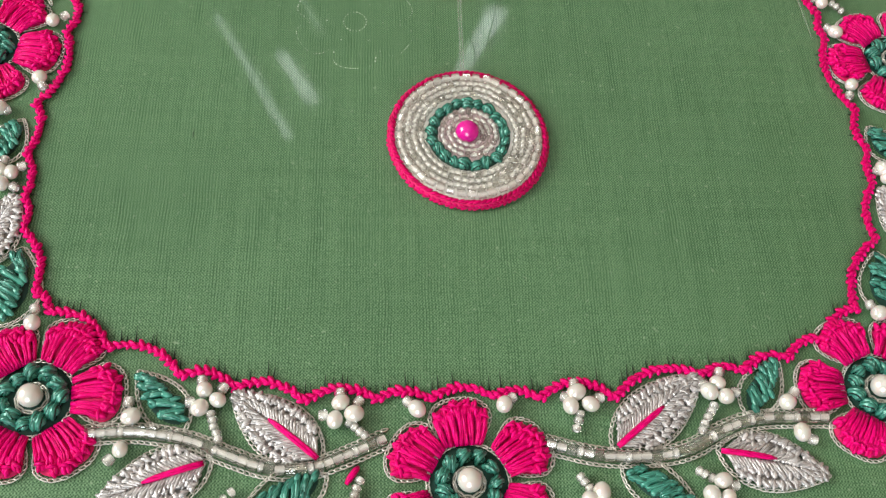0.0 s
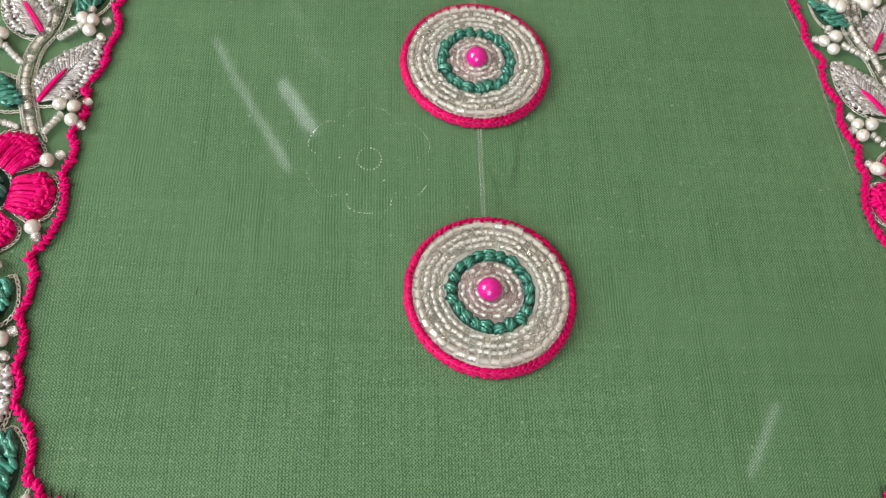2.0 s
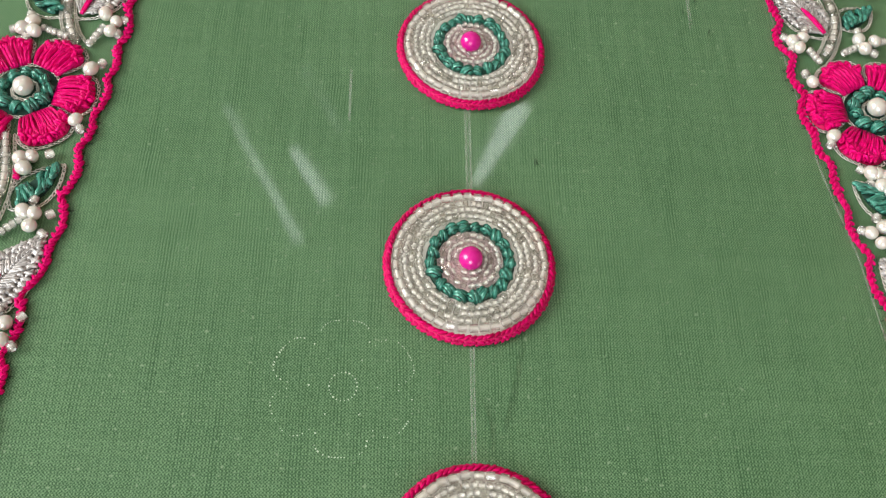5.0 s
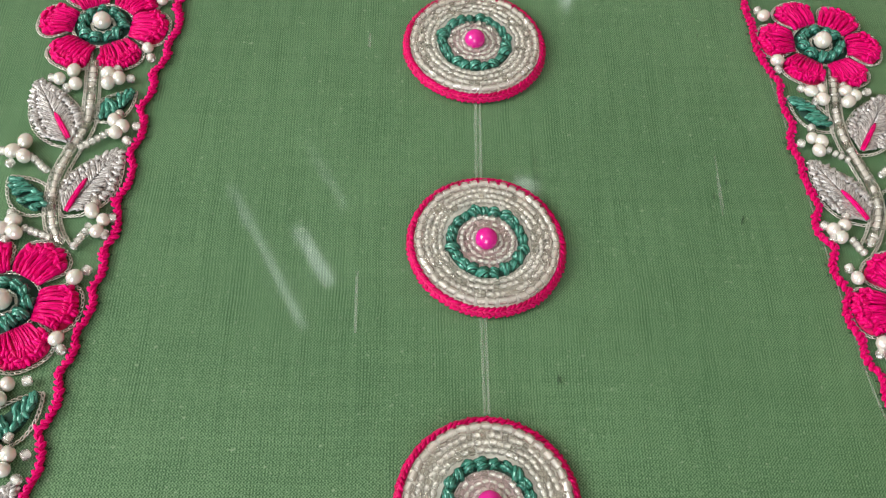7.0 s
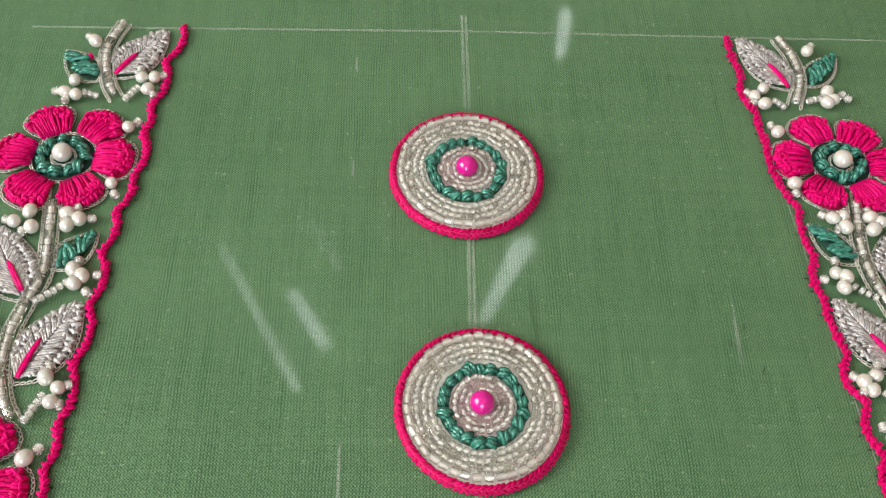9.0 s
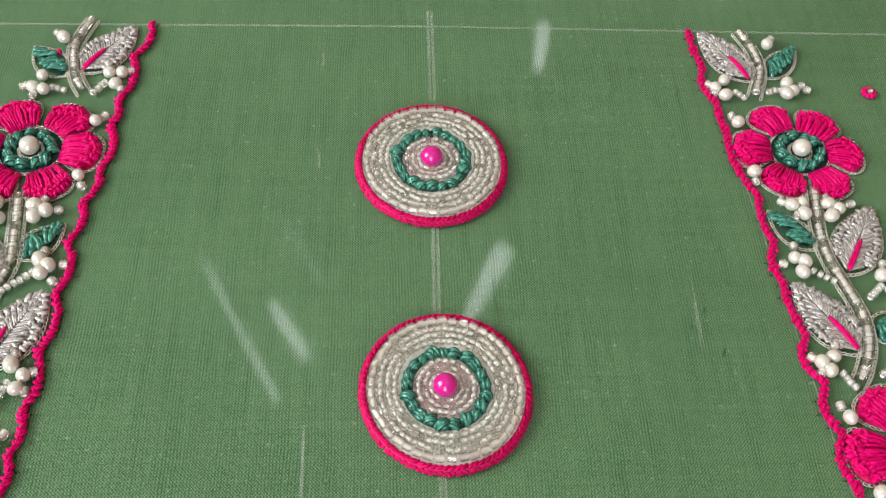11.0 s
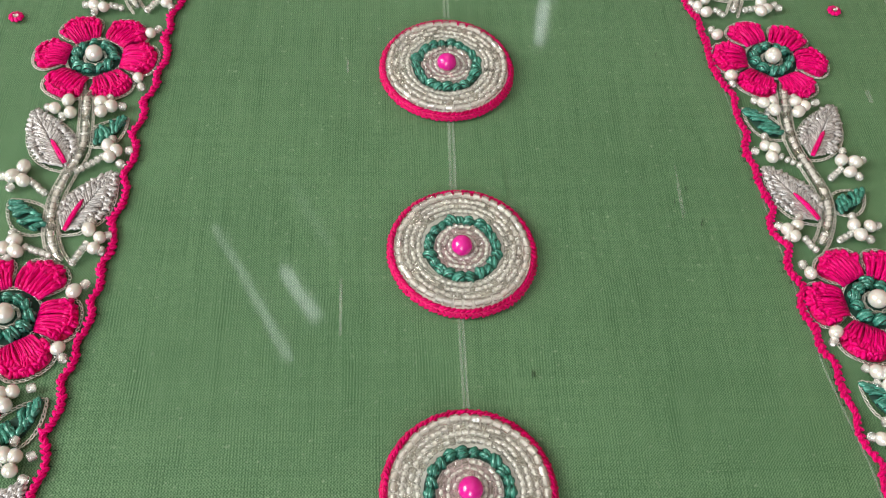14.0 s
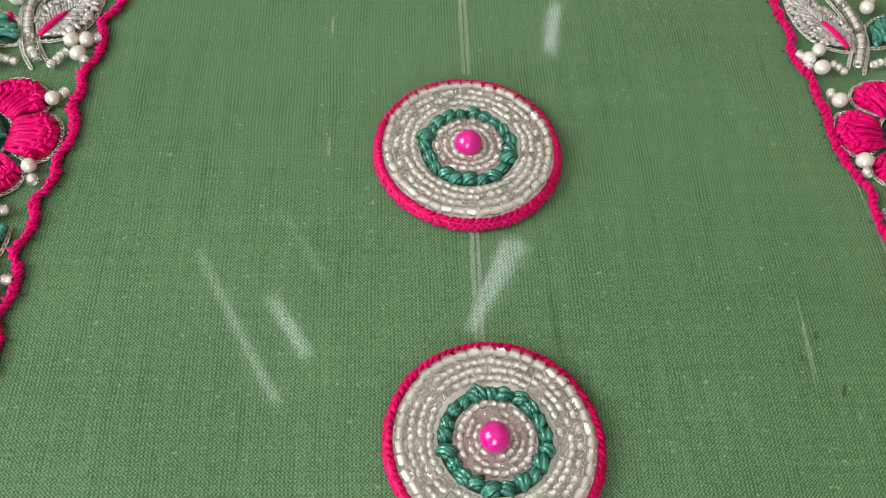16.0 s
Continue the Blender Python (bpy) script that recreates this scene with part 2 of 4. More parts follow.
# ---- mesh helpers (lengths in mm) ----
class Build:
    def __init__(self):
        self.v, self.f, self.uv = [], [], []

    def tube(self, path, radii, seg=6, flat=1.0, closed=False):
        path = np.asarray(path, float)
        n = len(path)
        radii = np.broadcast_to(np.asarray(radii, float), (n,))
        along = np.roll(path, -1, 0) - np.roll(path, 1, 0) if closed else np.gradient(path, axis=0)
        along /= np.linalg.norm(along, axis=1)[:, None] + 1e-12
        side = np.cross(along, (0.0, 0.0, 1.0))
        size = np.linalg.norm(side, axis=1)
        side[size < 1e-3] = (1, 0, 0)
        side /= np.linalg.norm(side, axis=1)[:, None]
        up = np.cross(side, along)
        step = np.linalg.norm(np.diff(path, axis=0), axis=1)
        run = np.concatenate(([0], np.cumsum(step)))
        base = len(self.v)
        girth = 2 * math.pi * float(radii.mean()) / seg
        for i in range(n):
            for k in range(seg):
                a = 2 * math.pi * k / seg
                self.v.append(tuple(path[i] + radii[i] * (math.cos(a) * side[i] + flat * math.sin(a) * up[i])))
        for i in range(n if closed else n - 1):
            j = (i + 1) % n
            for k in range(seg):
                q = (k + 1) % seg
                self.f.append((base + i * seg + k, base + i * seg + q, base + j * seg + q, base + j * seg + k))
                r1 = run[i + 1] if i + 1 < n else run[i] + 0.3
                self.uv += [(k * girth, run[i]), ((k + 1) * girth, run[i]), ((k + 1) * girth, r1), (k * girth, r1)]
        if not closed:
            for i, order in ((0, range(seg - 1, -1, -1)), (n - 1, range(seg))):
                self.f.append(tuple(base + i * seg + k for k in order))
                self.uv += [(k * girth, run[i]) for k in order]

    def blob(self, centre, rx, ry, rz, turn=0.0, seg=8, rings=5):
        """A plump rounded stitch, its long axis rx turned in the plane."""
        c, s = math.cos(turn), math.sin(turn)
        pts, rad = [], []
        for i in range(rings + 1):
            a = math.pi * i / rings
            x = -math.cos(a) * rx
            pts.append((centre[0] + c * x, centre[1] + s * x, centre[2]))
            rad.append(max(0.12, math.sin(a)) * ry)
        self.tube(pts, rad, seg, rz / ry)

    def sheet(self, outline, z, dome):
        """A low padded mound inside an outline."""
        o = np.asarray(outline, float)
        mid = o.mean(0)
        base = len(self.v)
        rings = ((1.0, 0.0), (0.7, 0.6), (0.35, 0.9))
        for k, h in rings:
            for p in o:
                q = mid + (p - mid) * k
                self.v.append((q[0], q[1], z + dome * h))
        self.v.append((mid[0], mid[1], z + dome))
        n = len(o)
        for r in range(2):
            for i in range(n):
                j = (i + 1) % n
                self.f.append((base + r * n + i, base + r * n + j, base + (r + 1) * n + j, base + (r + 1) * n + i))
                self.uv += [(0, 0), (1, 0), (1, 1), (0, 1)]
        for i in range(n):
            self.f.append((base + 2 * n + i, base + 2 * n + (i + 1) % n, base + 3 * n))
            self.uv += [(0, 0), (1, 0), (1, 1)]

    def chain(self, path, pitch=1.2, width=0.40, wire=0.16, z=0.28, closed=False):
        """Chain stitch: interlocked loops of metal thread along a path in the plane."""
        pts = resample(path, pitch, closed)
        for i in range(len(pts) - 1):
            a, b = pts[i], pts[i + 1]
            d = b - a
            length = np.linalg.norm(d)
            if length < 1e-6:
                continue
            d = d / length
            nrm = np.array((-d[1], d[0]))
            w = width * random.uniform(0.85, 1.2)
            loop = []
            for k in range(8):
                t = 2 * math.pi * k / 8
                u = -math.cos(t) * (length * 0.66)
                q = (a + b) / 2 + d * u + nrm * (math.sin(t) * w * (0.75 + 0.25 * math.cos(t)))
                loop.append((q[0], q[1], z + 0.22 * math.cos(t) + random.uniform(-0.05, 0.05)))
            self.tube(loop, wire, 4, 1.0, True)

    def mesh(self, name, mat, smooth=True):
        me = bpy.data.meshes.new(name)
        me.from_pydata([tuple(c * MM for c in p) for p in self.v], [], self.f)
        layer = me.uv_layers.new(name="UVMap")
        layer.data.foreach_set("uv", np.asarray(self.uv, dtype=np.float32).ravel())
        if smooth:
            me.polygons.foreach_set("use_smooth", [True] * len(me.polygons))
        me.materials.append(mat)
        me.update()
        return me


def resample(path, pitch, closed=False):
    p = np.asarray(path, float)[:, :2]
    if closed:
        p = np.vstack((p, p[:1]))
    run = np.concatenate(([0], np.cumsum(np.linalg.norm(np.diff(p, axis=0), axis=1))))
    n = max(2, int(round(run[-1] / pitch)) + 1)
    s = np.linspace(0, run[-1], n)
    return np.stack((np.interp(s, run, p[:, 0]), np.interp(s, run, p[:, 1])), 1)


def smooth_path(points, per=10):
    """Catmull-Rom through a few points of a stem."""
    p = [np.asarray(q, float) for q in points]
    p = [2 * p[0] - p[1], *p, 2 * p[-1] - p[-2]]
    out = []
    for a, b, c, d in zip(p, p[1:], p[2:], p[3:]):
        for k in range(per):
            t = k / per
            out.append(0.5 * (2 * b + (c - a) * t + (2 * a - 5 * b + 4 * c - d) * t * t + (3 * b - a - 3 * c + d) * t ** 3))
    out.append(p[-2])
    return np.array(out)


def lathe(name, profile, mat, seg=12, smooth=True, bore=None):
    """A turned bead round the x axis from (x, radius) pairs, closed in a ring through its bore."""
    b = Build()
    n = len(profile)
    for x, r in profile:
        for k in range(seg):
            a = 2 * math.pi * k / seg
            b.v.append((x, r * math.cos(a), r * math.sin(a)))
    for i in range(n):
        j = (i + 1) % n
        for k in range(seg):
            q = (k + 1) % seg
            b.f.append((i * seg + k, i * seg + q, j * seg + q, j * seg + k))
            b.uv += [(0, 0), (1, 0), (1, 1), (0, 1)]
    me = b.mesh(name, mat, smooth)
    me.materials.append(bore)
    for face in me.polygons[-seg:]:
        face.material_index = 1
    return me


def ball(name, mat, rings=16, seg=24, bore=True):
    b = Build()
    for i in range(rings + 1):
        a = math.pi * (0.02 + 0.96 * i / rings)
        for k in range(seg):
            t = 2 * math.pi * k / seg
            b.v.append((math.cos(a), math.sin(a) * math.cos(t), math.sin(a) * math.sin(t)))
    for i in range(rings):
        for k in range(seg):
            q = (k + 1) % seg
            b.f.append((i * seg + k, (i + 1) * seg + k, (i + 1) * seg + q, i * seg + q))
            b.uv += [(0, 0), (1, 0), (1, 1), (0, 1)]
    for i, order in ((0, range(seg)), (rings, range(seg - 1, -1, -1))):
        b.f.append(tuple(i * seg + k for k in order))
        b.uv += [(0, 0)] * seg
    return b.mesh(name, mat)


def thing(name, x, y, label, category, group="", kind="", turn=0.0, z=0.0):
    ob = new(name)
    ob.empty_display_size = 0.005
    ob.matrix_world = pose(x * MM, y * MM, z * MM, 0, 0, turn)
    return tagged(ob, label, category, group, kind)


def part(name, mesh, parent, place=None, label=""):
    ob = new(name, mesh)
    ob.parent = parent
    if place is not None:
        ob.matrix_basis = place
    return tagged(ob, label)


def at(x, y, z, turn=0.0, sx=1.0, sy=1.0, sz=1.0, roll=0.0):
    return Matrix.LocRotScale((x * MM, y * MM, z * MM), Euler((radians(roll), 0, radians(turn))), (sx, sy, sz))


def box(name, lo, hi, mat, parent=None):
    b = Build()
    (x0, y0, z0), (x1, y1, z1) = lo, hi
    b.v = [(x, y, z) for x in (x0, x1) for y in (y0, y1) for z in (z0, z1)]
    b.f = [(0, 1, 3, 2), (4, 6, 7, 5), (0, 4, 5, 1), (2, 3, 7, 6), (0, 2, 6, 4), (1, 5, 7, 3)]
    b.uv = [(0, 0), (1, 0), (1, 1), (0, 1)] * 6
    ob = new(name, b.mesh(name, mat, False))
    ob.parent = parent
    return ob


# ---- the unseen room added to close the place, the table and the cloth ----
for name, lo, hi, mat in (
        ("floor", (-1400, -1750, -850), (1100, 2050, -750), FLOORING),
        ("ceiling", (-1400, -1750, 1850), (1100, 2050, 1950), CEILING),
        ("wall_north", (-1400, 1900, -750), (1100, 2050, 1850), NORTH_WALL),
        ("wall_east", (950, -1600, -750), (1100, 1900, 1850), WARM_BOUNCE_WALL)):
    tagged(box(name, lo, hi, mat), "plain unseen surface added to close the room", "room", kind="structure")
west = thing("wall_west", -1325, 0, "plain painted wall with a window opening", "wall", kind="structure")
south = thing("wall_south", 0, -1675, "plain unseen wall with a tall opening added for the fill lamp", "wall", kind="structure")
for lo, hi in (((-75, -1600, -750), (75, -350, 1850)), ((-75, 650, -750), (75, 1900, 1850)),
               ((-75, -350, -750), (75, 650, 350)), ((-75, -350, 1350), (75, 650, 1850))):
    box("wall_panel", lo, hi, WALL, west)
# the tall gap in the south wall is added for the fill lamp
for lo, hi in (((-1400, -75, -750), (-800, 75, 1850)), ((100, -75, -750), (1100, 75, 1850)),
               ((-800, -75, 1550), (100, 75, 1850))):
    box("wall_panel", lo, hi, WALL, south)

table = thing("table", 0, 200, "plain dark wooden work table under the cloth", "table", z=-750)
box("tabletop", (-600, -450, 715), (600, 450, 747.5), WOOD, table)
for sx in (-1, 1):
    for sy in (-1, 1):
        box("leg", (sx * 545 - 30, sy * 395 - 30, 0), (sx * 545 + 30, sy * 395 + 30, 715), WOOD, table)


def cloth():
    """One sheet of silk with shallow undulations, laid over the table."""
    nx, ny = 150, 160
    b = Build()
    for level in (0, 1):
        for j in range(ny + 1):
            for i in range(nx + 1):
                x, y = -290 + 580 * i / nx, -95 + 640 * j / ny
                z = 0.05 * noise.noise((x / 60, y / 70, 0)) + 0.012 * noise.noise((x / 9, y / 12, 3))
                b.v.append((x, y, z - 0.25 - 0.8 * level))
    row, layer = nx + 1, (nx + 1) * (ny + 1)
    for j in range(ny):
        for i in range(nx):
            a = j * row + i
            b.f.append((a, a + 1, a + row + 1, a + row))
            b.f.append((layer + a, layer + a + row, layer + a + row + 1, layer + a + 1))
    rim = [i for i in range(row)] + [j * row + nx for j in range(1, ny + 1)] + [ny * row + i for i in range(nx - 1, -1, -1)] + [j * row for j in range(ny - 1, 0, -1)]
    for a, c in zip(rim, rim[1:] + rim[:1]):
        b.f.append((a, layer + a, layer + c, c))
    b.uv = [(0, 0)] * sum(len(f) for f in b.f)
    ob = new("silk_cloth", b.mesh("silk_cloth", SILK))
    tagged(ob, "green handloom silk cloth with fine weave laid flat on table", "cloth")


cloth()


def streak_source(a, b, width, end_width, z=600):
    """Added unseen glowing strip on two wires; its mirror image streaks the silk's gloss."""
    a, b = np.array(a, float), np.array(b, float)
    mid = (a + b) / 2
    lamp = thing("streak_source", mid[0], mid[1], "added unseen white glowing strip on wires that mirrors as a streak in the silk", "lamp", "lamp strips over the table", z=z)
    m = Build()
    m.tube([(*((1 - t) * a + t * b - mid), 4) for t in np.linspace(0, 1, 8)], np.linspace(width, end_width, 8) / 2, 8, 0.3)
    part("tube", m.mesh("tube", GLOW), lamp)
    for t in (0.12, 0.88):
        w = Build()
        p = (1 - t) * a + t * b - mid
        w.tube([(p[0], p[1], 4), (p[0], p[1], 1850 - z)], 0.5, 5)
        part("wire", w.mesh("wire", STEEL), lamp)


streak_source((-100, 674), (-66, 617), 9, 11)
streak_source((-168, 726), (-88, 574), 3, 6)
streak_source((117, 739), (71, 644), 22, 8)
streak_source((171, 985), (185, 1060), 10, 14)
streak_source((-99, 780), (-56, 699), 1.4, 2.2)
streak_source((330, 345), (296, 285), 3, 4)

# ---- bead and stitch meshes that are shared ----
SEED = lathe("seed_bead", [(-0.5, 0.30), (-0.5, 0.60), (-0.36, 0.80), (-0.12, 0.88), (0.12, 0.88), (0.36, 0.80), (0.5, 0.60), (0.5, 0.30)], GLASS, 12, True, BORE)
CLEAR_SEED = lathe("seed_bead", [(-0.5, 0.20), (-0.5, 0.62), (-0.34, 0.82), (0.34, 0.82), (0.5, 0.62), (0.5, 0.20)], GLASS, 10, False, GLASS)
MILKY_SEED = lathe("seed_bead", [(-0.5, 0.40), (-0.5, 0.62), (-0.30, 0.82), (0.30, 0.82), (0.5, 0.62), (0.5, 0.40)], MILKY, 12, True, BORE)
TUBE = lathe("tube_bead", [(-1.0, 0.38), (-1.0, 0.78), (-0.9, 0.88), (0.9, 0.88), (1.0, 0.78), (1.0, 0.38)], SILVERED, 10, False, GOLD_BORE)
STEM_TUBE = lathe("tube_bead", [(-1.0, 0.34), (-1.0, 0.78), (-0.9, 0.88), (0.9, 0.88), (1.0, 0.78), (1.0, 0.34)], SILVERED, 10, False, SILVERED)
PEARL_BALL = ball("pearl", PEARL)
PINK_BALL = ball("pink_pearl", PINK_PEARL)


def knot_mesh(name, mat, size):
    """A French knot: floss wound two or three times round the needle and drawn down into a plump bead."""
    b = Build()
    j = random.uniform
    lean = j(-0.6, 0.6)
    b.blob((0, 0, 0.50 * size), size * j(0.78, 0.92), size * j(0.70, 0.80), size * 0.62, lean, 8, 6)
    wraps = random.choice((2, 2, 3))
    for i in range(wraps):
        off = (i - (wraps - 1) / 2) * 0.50 * size
        c, w = math.cos(lean + j(-0.25, 0.25)), math.sin(lean + j(-0.25, 0.25))
        pts = []
        for k in range(9):
            a = math.pi * k / 8
            u, z = -math.cos(a) * size * 0.74, math.sin(a) * size * j(0.82, 0.94) + 0.05
            pts.append((off * c - u * w, off * w + u * c, z))
        b.tube(pts, [size * (0.36 if wraps == 2 else 0.29) * j(0.9, 1.12) for _ in pts], 8)
    a = lean + j(0.5, 1.3)
    b.tube([(math.cos(a) * t * size, math.sin(a) * t * size, size * (1.12 - 0.5 * abs(t) ** 1.5)) for t in (-0.8, -0.4, 0.0, 0.4, 0.8)],
           [size * 0.10, size * 0.17, size * 0.20, size * 0.17, size * 0.10], 6)
    return b.mesh(name, mat)


KNOTS = [knot_mesh("french_knot", TEAL, 1.0) for i in range(12)]


def petal_meshes(ribs):
    """Bundles of satin stitch fanned over a padded ground, each drawn down on the rim into a plump knob."""
    inner, outer, half = 7.5, 17.2, 6.0
    b, knots, ground = Build(), Build(), Build()
    j = random.uniform
    for i in range(ribs):
        u = -1 + 2 * (i + 0.5) / ribs + j(-0.05, 0.05)
        rim = outer - 4.0 * abs(u) ** 2.2 + j(-0.4, 0.2)
        y0, y1 = u * 3.7 + j(-0.25, 0.25), u * half * 0.95
        lift, sway = j(-0.15, 0.35), j(-0.4, 0.4)
        wide = half / ribs

        def run(t, side=0.0, up=0.0):
            return (inner + (rim - 1.0 - inner) * t, y0 + (y1 - y0) * t ** 0.8 + sway * math.sin(math.pi * t) + side * wide * (0.62 + 0.38 * t),
                    0.25 + up + 1.20 * math.sin(math.pi * (0.10 + 0.72 * t)) ** 0.8 * (1 - 0.25 * u * u) + lift * math.sin(math.pi * t))

        steps = np.linspace(0, 1, 9)
        b.tube([run(t) for t in steps], [wide * (0.72 + 0.42 * t) * j(0.92, 1.08) for t in steps], 8, 0.85)
        # single strands that ride on the bundle
        for _ in range(4):
            s0, s1 = j(-0.8, 0.8), j(-0.8, 0.8)
            t0, t1 = j(0.0, 0.3), j(0.65, 1.0)
            pts = [run(t, s0 + (s1 - s0) * t, wide * 0.60 * math.sqrt(max(0.05, 1 - (s0 + (s1 - s0) * t) ** 2))) for t in np.linspace(t0, t1, 7)]
            b.tube(pts, [j(0.16, 0.27) for _ in pts], 5)
    knobs = random.choice((7, 8, 9))
    for i in range(knobs):
        u = -0.98 + 1.96 * (i + 0.5) / knobs + j(-0.05, 0.05)
        rim, y = outer - 4.0 * abs(u) ** 2.2, u * half * 0.97
        turn = 0.62 * u
        for back, size, up in ((1.0, 1.0, 0.95), (j(2.0, 3.0), 0.85, 1.35)):
            x = rim - back + j(-0.3, 0.35)
            for off in (-0.36, 0.36):
                knots.blob((x + j(-0.15, 0.15), y * (1 - 0.03 * back) + off, up + j(-0.15, 0.2)), size * j(1.1, 1.6), size * j(0.52, 0.72), size * j(0.7, 0.95), turn + j(-0.4, 0.4), 8, 6)
        a, x = turn + j(0.9, 2.1), rim - j(0.9, 1.7)
        knots.tube([(x + math.cos(a) * t, y + math.sin(a) * t, 1.95 - 0.6 * t * t) for t in (-1.1, -0.55, 0.0, 0.55, 1.1)], [0.15, 0.34, 0.42, 0.34, 0.15], 6)
    ground.sheet(petal_outline(inner - 0.2, outer - 0.3, half), 0.02, 1.15)
    return b.mesh("satin_fill", PINK), knots.mesh("knotted_rim", PINK), ground.mesh("padding", PINK_GROUND)


def petal_outline(inner, outer, half):
    left = []
    for k in range(25):
        a = -2.5 + 5.0 * k / 24
        c = (inner + outer) / 2
        x = c + (outer - inner) / 2 * math.copysign(abs(math.cos(a)) ** 0.85, math.cos(a))
        y = half * math.copysign(abs(math.sin(a)) ** 0.8, math.sin(a)) * (0.62 + 0.38 * min(1, (x - inner) / (outer - inner) * 1.7))
        left.append((x, y))
    return left


PETALS = [petal_meshes(ribs) for ribs in (8, 9, 9, 10, 11, 12, 14, 15)]


def outline_mesh(path, name="silver_outline", **options):
    b = Build()
    b.chain(path, **options)
    return b.mesh(name, ZARI)


PETAL_CHAINS = [outline_mesh(petal_outline(7.4, 17.8, 6.6)) for _ in range(3)]
RING_CHAIN = outline_mesh([(7.9 * math.cos(a), 7.9 * math.sin(a)) for a in np.linspace(0, 6.2832, 40)], "centre_outline", z=0.5)
PEARL_CHAIN = outline_mesh([(3.0 * math.cos(a), 3.0 * math.sin(a)) for a in np.linspace(0, 6.2832, 16)], "pearl_setting", pitch=1.9, width=0.35, wire=0.22, z=0.7)
g = Build()
g.sheet([(7.6 * math.cos(a), 7.6 * math.sin(a)) for a in np.linspace(0, 6.0, 24)], 0.05, 0.55)
CENTRE_GROUND = g.mesh("centre_ground", TEAL_GROUND)


def flower(x, y, turn, size=1.0):
    f = thing("embroidered_flower", x, y, "hot pink satin-stitch flower with teal knots round a cream pearl", "flower", "flowers of the border")
    for k in range(6):
        stitches, knots, ground = random.choice(PETALS)
        a = turn + 60 * k + random.uniform(-3, 3)
        p = part("petal", ground, f, at(0, 0, 0, a, size * random.uniform(0.96, 1.04), size * random.uniform(0.95, 1.03)))
        part("satin_fill", stitches, p)
        part("knotted_rim", knots, p)
        part("silver_outline", random.choice(PETAL_CHAINS), p, None, "silver chain-stitch outline")
    c = part("flower_centre", CENTRE_GROUND, f, at(0, 0, 0, 0, size * 1.03, size * 1.03), "dark teal ground ringed with knots")
    part("centre_outline", RING_CHAIN, c, None, "silver chain-stitch ring")
    part("pearl_setting", PEARL_CHAIN, c, None, "silver thread loop")
    for k in range(11):
        a = 2 * math.pi * (k + random.uniform(-0.12, 0.12)) / 11
        r = 5.15 * random.uniform(0.94, 1.06)
        s = random.uniform(1.6, 1.95)
        part("french_knot", random.choice(KNOTS), c, at(r * math.cos(a), r * math.sin(a), 0.25, math.degrees(a) + random.uniform(-50, 50), s, s, s))
    part("pearl", PEARL_BALL, f, at(0, 0, 2.2, random.uniform(0, 360), 2.35, 2.3, 2.2), "cream pearl")


def leaf_profile(t):
    return math.sin(math.pi * min(1, max(0, t)) ** 0.8) ** 0.85


